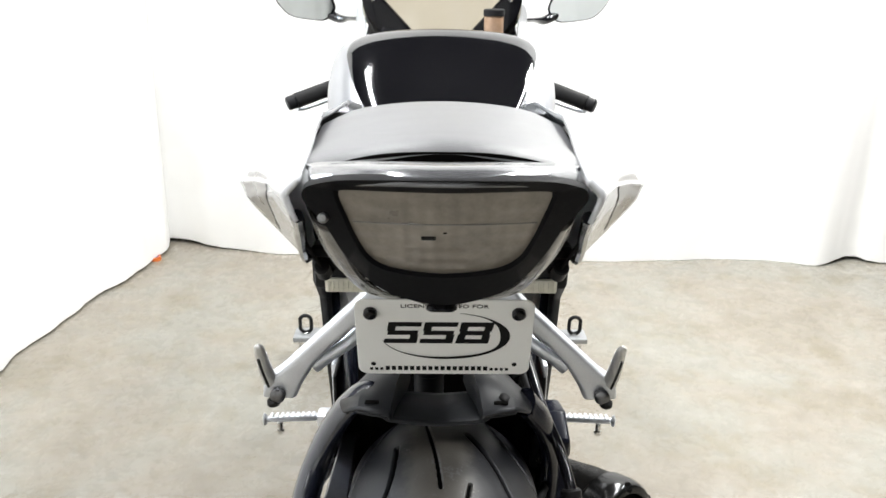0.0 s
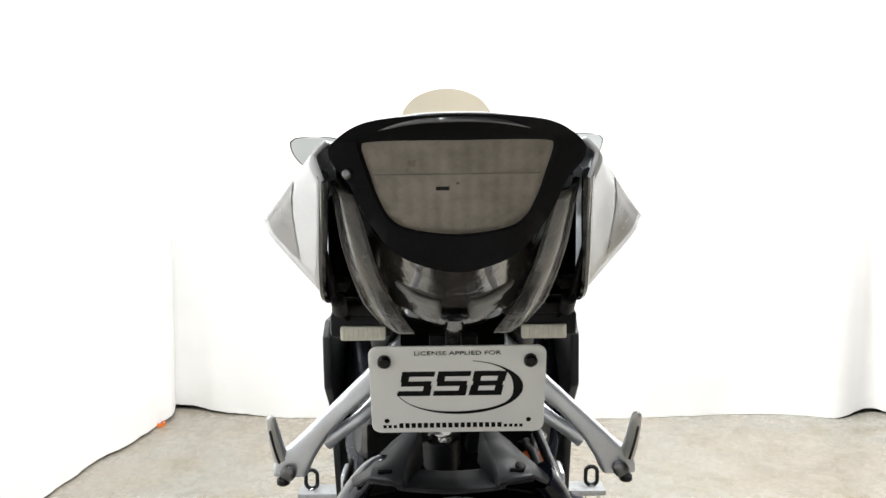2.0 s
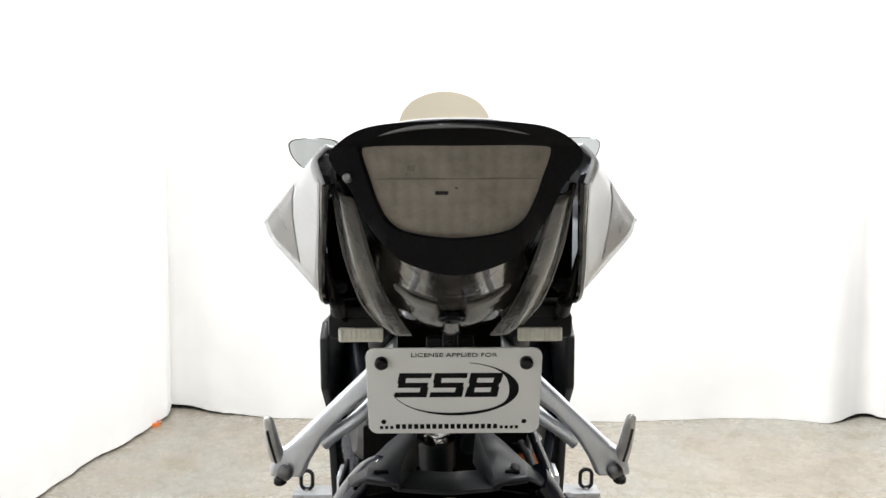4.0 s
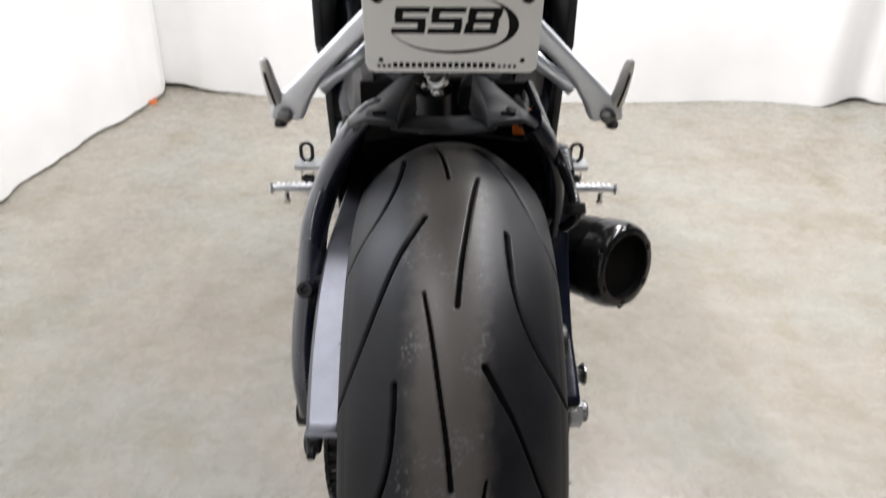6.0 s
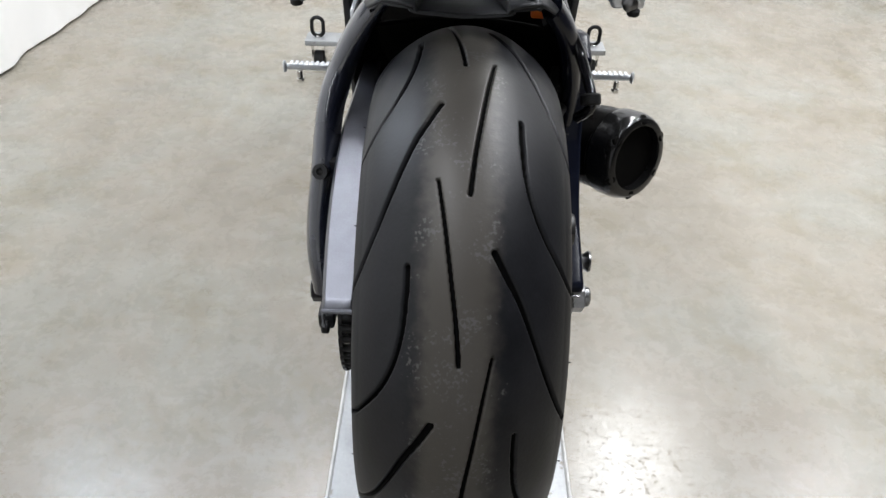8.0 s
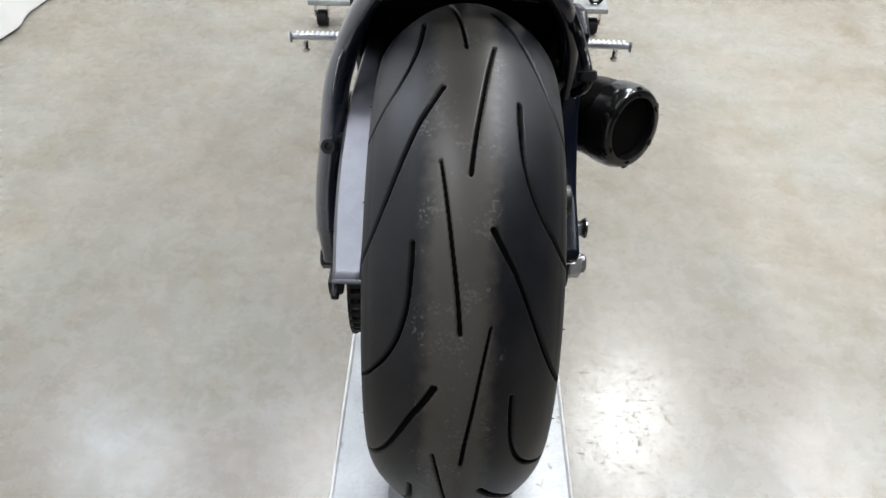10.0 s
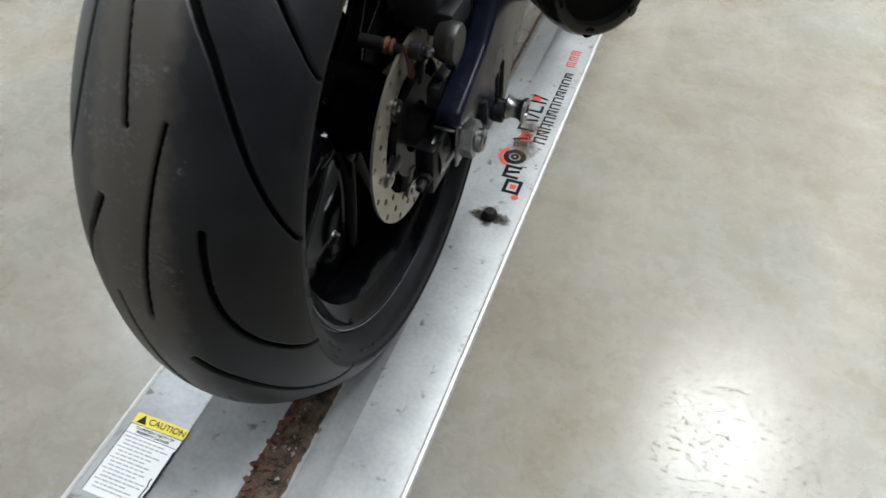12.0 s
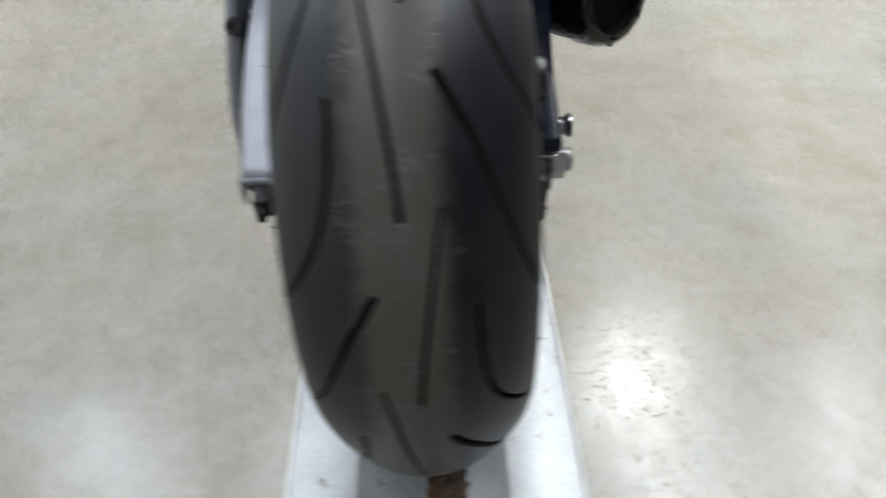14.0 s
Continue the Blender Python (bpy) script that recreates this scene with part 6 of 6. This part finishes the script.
for y, z, w, bow in ((1.045, 1.10, 0.150, 0.08), (1.06, 1.15, 0.172, 0.09), (1.075, 1.190, 0.168, 0.09), (1.085, 1.212, 0.143, 0.08), (1.095, 1.232, 0.113, 0.065), (1.103, 1.258, 0.101, 0.055), (1.108, 1.282, 0.080, 0.038), (1.111, 1.297, 0.052, 0.020), (1.112, 1.305, 0.022, 0.006), (1.1125, 1.3065, 0.003, 0.001)):
    rows.append([(x * w, y + bow * (1 - x * x), z) for x in (-1, -0.75, -0.5, -0.25, 0, 0.25, 0.5, 0.75, 1)])
part("windscreen", patch(rows, 40, 48), SCREEN, bike, "smoke tinted windscreen bubble", 60)
for sx in (-1, 1):
    g = [(-0.180, 1.196), (-0.174, 1.207), (-0.156, 1.208), (-0.106, 1.155), (-0.058, 1.105), (-0.055, 1.02), (-0.165, 1.02), (-0.170, 1.09), (-0.162, 1.12)]
    pm2 = Matrix.Translation((0, 1.085, 0)) @ Matrix(((1, 0, 0, 0), (0, 0, -1, 0), (0, 1, 0, 0), (0, 0, 0, 1)))
    gg = prism(g, 0.02, pm2, 0.004, 2)
    fair = part("inner_fairing", gg if sx < 0 else flip(gg), GLOSS_BLACK, bike, "gloss black inner fairing")
    part("fairing_screw", turned([(0, 0.005), (0.002, 0.005), (0.003, 0.003)], 14, (sx * 0.150, 1.064, 1.178), (0, -1, 0)), STEEL, fair)
    rows = [[(sx * 0.168, y, z) for y, z in ((1.08, 1.19), (1.06, 1.10), (1.0, 1.02))], [(sx * 0.205, y, z) for y, z in ((1.25, 1.14), (1.25, 1.0), (1.2, 0.9))], [(sx * 0.15, y, z) for y, z in ((1.5, 1.04), (1.52, 0.94), (1.48, 0.86))], [(sx * 0.03, y, z) for y, z in ((1.66, 0.99), (1.68, 0.92), (1.63, 0.85))]]
    part("front_fairing", patch(rows, 24, 16), WHITE_PAINT, bike, "pearl white front fairing", 50, 0.003)
    # mirror
    shape = [(-0.430, 1.192), (-0.427, 1.172), (-0.416, 1.150), (-0.388, 1.124), (-0.340, 1.115), (-0.300, 1.114), (-0.279, 1.134), (-0.275, 1.150), (-0.290, 1.186), (-0.302, 1.200), (-0.342, 1.206), (-0.410, 1.204)]
    pm3 = Matrix.Translation((0, 1.375, 0)) @ Matrix(((1, 0, 0, 0), (0, 0, -1, 0), (0, 1, 0, 0), (0, 0, 0, 1)))
    cx, cz = -0.353, 1.163
    loop = dense(shape, 48)
    rings = [[(cx + (x - cx) * k, 1.355 + d, cz + (z - cz) * k) for x, z in loop] for k, d in ((0.97, 0.0), (1.02, 0.002), (1.03, 0.012), (0.95, 0.040), (0.6, 0.062), (0.1, 0.068))]
    shell = skin(rings, caps=False)
    mir = part("mirror", shell if sx < 0 else flip(shell), GLOSS_BLACK, bike, "black wing mirror", 60)
    flat_pose = Matrix.Translation((cx, 1.353, cz)) @ Matrix.Rotation(-0.04 if sx < 0 else 0.06, 4, "Z") @ Matrix(((1, 0, 0, 0), (0, 0, 1, 0), (0, 1, 0, 0), (0, 0, 0, 1)))
    face = prism([((x - cx) * 0.965, (z - cz) * 0.965) for x, z in loop], 0.003, flat_pose)
    part("mirror_glass", face if sx < 0 else flip(face), MIRROR, mir, "bright mirror glass", 20)
    stalk = tube([(-0.296, 1.372, 1.130), (-0.262, 1.345, 1.118), (-0.232, 1.29, 1.122), (-0.205, 1.22, 1.126), (-0.175, 1.16, 1.13)], [0.016, 0.015, 0.009, 0.008, 0.011], 12, 40, 0.75)
    part("mirror_stalk", stalk if sx < 0 else flip(stalk), GLOSS_BLACK, mir)
    # grip, lever, bar end
    grip = tube([(-0.312, 0.968, 0.972), (-0.26, 0.992, 0.989), (-0.205, 1.016, 1.006)], [0.0165, 0.0165, 0.0175], 16, 14)
    gr = part("handlebar_grip", grip if sx < 0 else flip(grip), RUBBER, bike, "black rubber handlebar grip")
    end = rod((-0.330, 0.960, 0.966), (-0.311, 0.9685, 0.972), 0.015, 18, 0.003)
    part("bar_end", end if sx < 0 else flip(end), MATT_BLACK, gr)
    lever = tube([(-0.200, 1.04, 0.985), (-0.245, 1.04, 0.965), (-0.30, 1.02, 0.948), (-0.318, 1.005, 0.948)], [0.007, 0.006, 0.006, 0.007], 10, 24, 0.7)
    part("lever", lever if sx < 0 else flip(lever), ALU, gr, "silver hand lever")
    bar = tube([(-0.205, 1.016, 1.006), (-0.15, 1.045, 1.01), (-0.11, 1.07, 1.0)], 0.0125, 12)
    part("clip_on_bar", bar if sx < 0 else flip(bar), DEEP, gr)
cup = part("fluid_reservoir", join(turned([(0, 0.019), (0.003, 0.021), (0.036, 0.021), (0.038, 0.019)], 28, (0.112, 1.030, 1.108), (0, 0, 1))), AMBER, bike, "amber brake fluid reservoir")
part("reservoir_cap", turned([(0, 0.023), (0.012, 0.023), (0.014, 0.020), (0.014, 0.0)], 28, (0.112, 1.030, 1.146), (0, 0, 1)), MATT_BLACK, cup)
part("reservoir_bracket", rbox(0.02, 0.04, 0.01, 0.002, 1, (0.112, 1.030, 1.102)), MATT_BLACK, cup)

# engine, frame and shock behind the plate
part("shock_absorber", join(turned([(0, 0.022), (0.002, 0.026), (0.05, 0.026), (0.055, 0.022), (0.11, 0.022)], 28, (-0.016, 0.30, 0.752), (0.0, 0.28, -1))), FENDER, bike, "dark grey shock absorber")
part("shock_ring", turned([(-0.003, 0.011), (-0.003, 0.018), (0.003, 0.018), (0.004, 0.015), (0.004, 0.011)], 32, (-0.012, 0.262, 0.778), (-0.35, -0.75, 0.6), True), STEEL, bike, "bright shock adjuster ring")
part("shock_cap", join(turned([(0, 0.012), (0.012, 0.013), (0.016, 0.009)], 20, (-0.030, 0.285, 0.760), (-0.2, -0.5, 0.6)), turned([(0, 0.009), (0.010, 0.009), (0.012, 0.006)], 20, (-0.012, 0.280, 0.752), (0.1, -0.8, 0.3))), STEEL, bike, "bright shock adjuster")
part("subframe_rail", tube([(-0.075, 0.10, 0.965), (-0.085, 0.25, 0.88), (-0.10, 0.45, 0.80), (-0.11, 0.62, 0.76)], 0.018, 12), MATT_BLACK, bike)
part("subframe_rail", tube([(0.075, 0.10, 0.965), (0.085, 0.25, 0.88), (0.10, 0.45, 0.80), (0.11, 0.62, 0.76)], 0.018, 12), MATT_BLACK, bike)
# Near-black box filling the space under the seat.
part("battery_box", rbox(0.17, 0.20, 0.17, 0.02, 3, (0, 0.36, 0.90)), SOOT_AND_SHADE, bike, "dark box under the seat")
part("linkage", join(tube([(-0.065, 0.22, 0.80), (-0.04, 0.28, 0.765), (-0.03, 0.34, 0.72)], 0.013, 10), tube([(0.060, 0.22, 0.80), (0.035, 0.28, 0.765), (0.03, 0.34, 0.72)], 0.013, 10)), FENDER, bike)
for k in range(6):
    x = -0.055 + 0.022 * k
    part("cable", tube([(x, 0.20, 0.835 + 0.008 * math.sin(k * 2.1)), (x * 0.8, 0.28, 0.80 - 0.01 * math.cos(k)), (x * 1.2, 0.36, 0.78)], 0.0045, 8), RUBBER, bike)
part("orange_connector", rbox(0.034, 0.018, 0.042, 0.004, 2, (0.124, 0.396, 0.668)), ORANGE, bike, "orange plastic connector")
part("connector_cap", join(rbox(0.030, 0.022, 0.020, 0.005, 2, (0.112, 0.402, 0.696)), rod((0.126, 0.392, 0.690), (0.126, 0.386, 0.722), 0.007)), GLOSS_BLACK, bike)
part("fitting", join(rod((0.131, 0.380, 0.696), (0.131, 0.374, 0.715), 0.0075), hexnut((0.131, 0.374, 0.715), (0.131, 0.372, 0.722), 0.009)), STEEL, bike, "bright hose fitting")
part("engine_case", rbox(0.30, 0.5, 0.36, 0.05, 4, (0, 0.80, 0.50)), DEEP, bike, "dark engine casing")
for sx in (-1, 1):
    part("engine_cover", turned([(0, 0.062), (0.018, 0.060), (0.03, 0.048), (0.034, 0.0)], 36, (sx * 0.135, 0.53, 0.69), (sx, -0.35, 0)), CASE, bike, "grey round engine cover")
    part("frame_spar", tube([(sx * 0.125, 0.50, 0.52), (sx * 0.155, 0.56, 0.68), (sx * 0.165, 0.72, 0.82), (sx * 0.15, 0.95, 0.93), (sx * 0.06, 1.15, 0.98)], [0.03, 0.035, 0.038, 0.036, 0.03], 14, 30, 0.6), NAVY, bike, "dark frame spar")
    side = [(0.47, 0.850), (0.50, 0.872), (0.75, 0.86), (1.15, 0.86), (1.30, 0.70), (1.20, 0.40), (0.9, 0.30), (0.62, 0.33), (0.56, 0.55), (0.52, 0.715), (0.47, 0.765)]
    fm = Matrix(((0, 0, 1, 0), (1, 0, 0, 0), (0, 1, 0, 0), (0, 0, 0, 1)))
    gg = put(prism(side, 0.014, Matrix.Identity(4), 0.004, 2), Matrix.Translation((0.192, 0, 0)) @ fm)
    part("side_fairing", gg if sx > 0 else flip(gg), FENDER, bike, "black side fairing")
    part("heel_guard", rbox(0.006, 0.09, 0.12, 0.003, 2, (sx * 0.160, 0.40, 0.60)), DEEP, bike)
part("exhaust_pipe", tube([(0.0, 0.75, 0.30), (0.0, 0.95, 0.24), (0.0, 1.15, 0.30)], 0.03, 16), DEEP, bike)
part("side_stand", tube([(-0.16, 0.62, 0.34), (-0.21, 0.50, 0.37), (-0.22, 0.36, 0.40)], 0.011, 10), DEEP, bike)

# front wheel and fork, hidden behind the bike in most views
FY, FZ = 1.42, 0.392
fh = part("front_wheel", turned([(-0.05, 0.02), (-0.05, 0.04), (0.05, 0.04), (0.05, 0.02)], 32, (0, FY, FZ)), WHEEL_BLACK, bike, "gloss black front wheel")
sec = [(0.058 * math.sin(a), 0.252 + 0.060 * math.cos(a)) for a in np.linspace(-1.9, 1.9, 24)]
part("tyre", turned([(x, r) for x, r in sec], 72, (0, FY, FZ), (1, 0, 0), True), RUBBER, fh, "black front tyre")
part("rim", turned([(-0.05, 0.235), (-0.04, 0.205), (0.04, 0.205), (0.05, 0.235), (0.035, 0.215), (-0.035, 0.215)], 64, (0, FY, FZ), (1, 0, 0), True), WHEEL_BLACK, fh)
for k in range(5):
    a = 2 * math.pi * k / 5
    part("spoke", tube([(0, FY + 0.035 * math.cos(a), FZ + 0.035 * math.sin(a)), (0, FY + 0.208 * math.cos(a), FZ + 0.208 * math.sin(a))], [0.02, 0.014], 10, 6, 0.6, (1, 0, 0)), WHEEL_BLACK, fh)
for sx in (-1, 1):
    part("fork_leg", tube([(sx * 0.105, FY, FZ), (sx * 0.105, 1.12, 1.04)], [0.024, 0.027], 16), DEEP, bike)
part("fork_yoke", rbox(0.25, 0.06, 0.03, 0.008, 2, (0, 1.13, 1.03)), DEEP, bike)
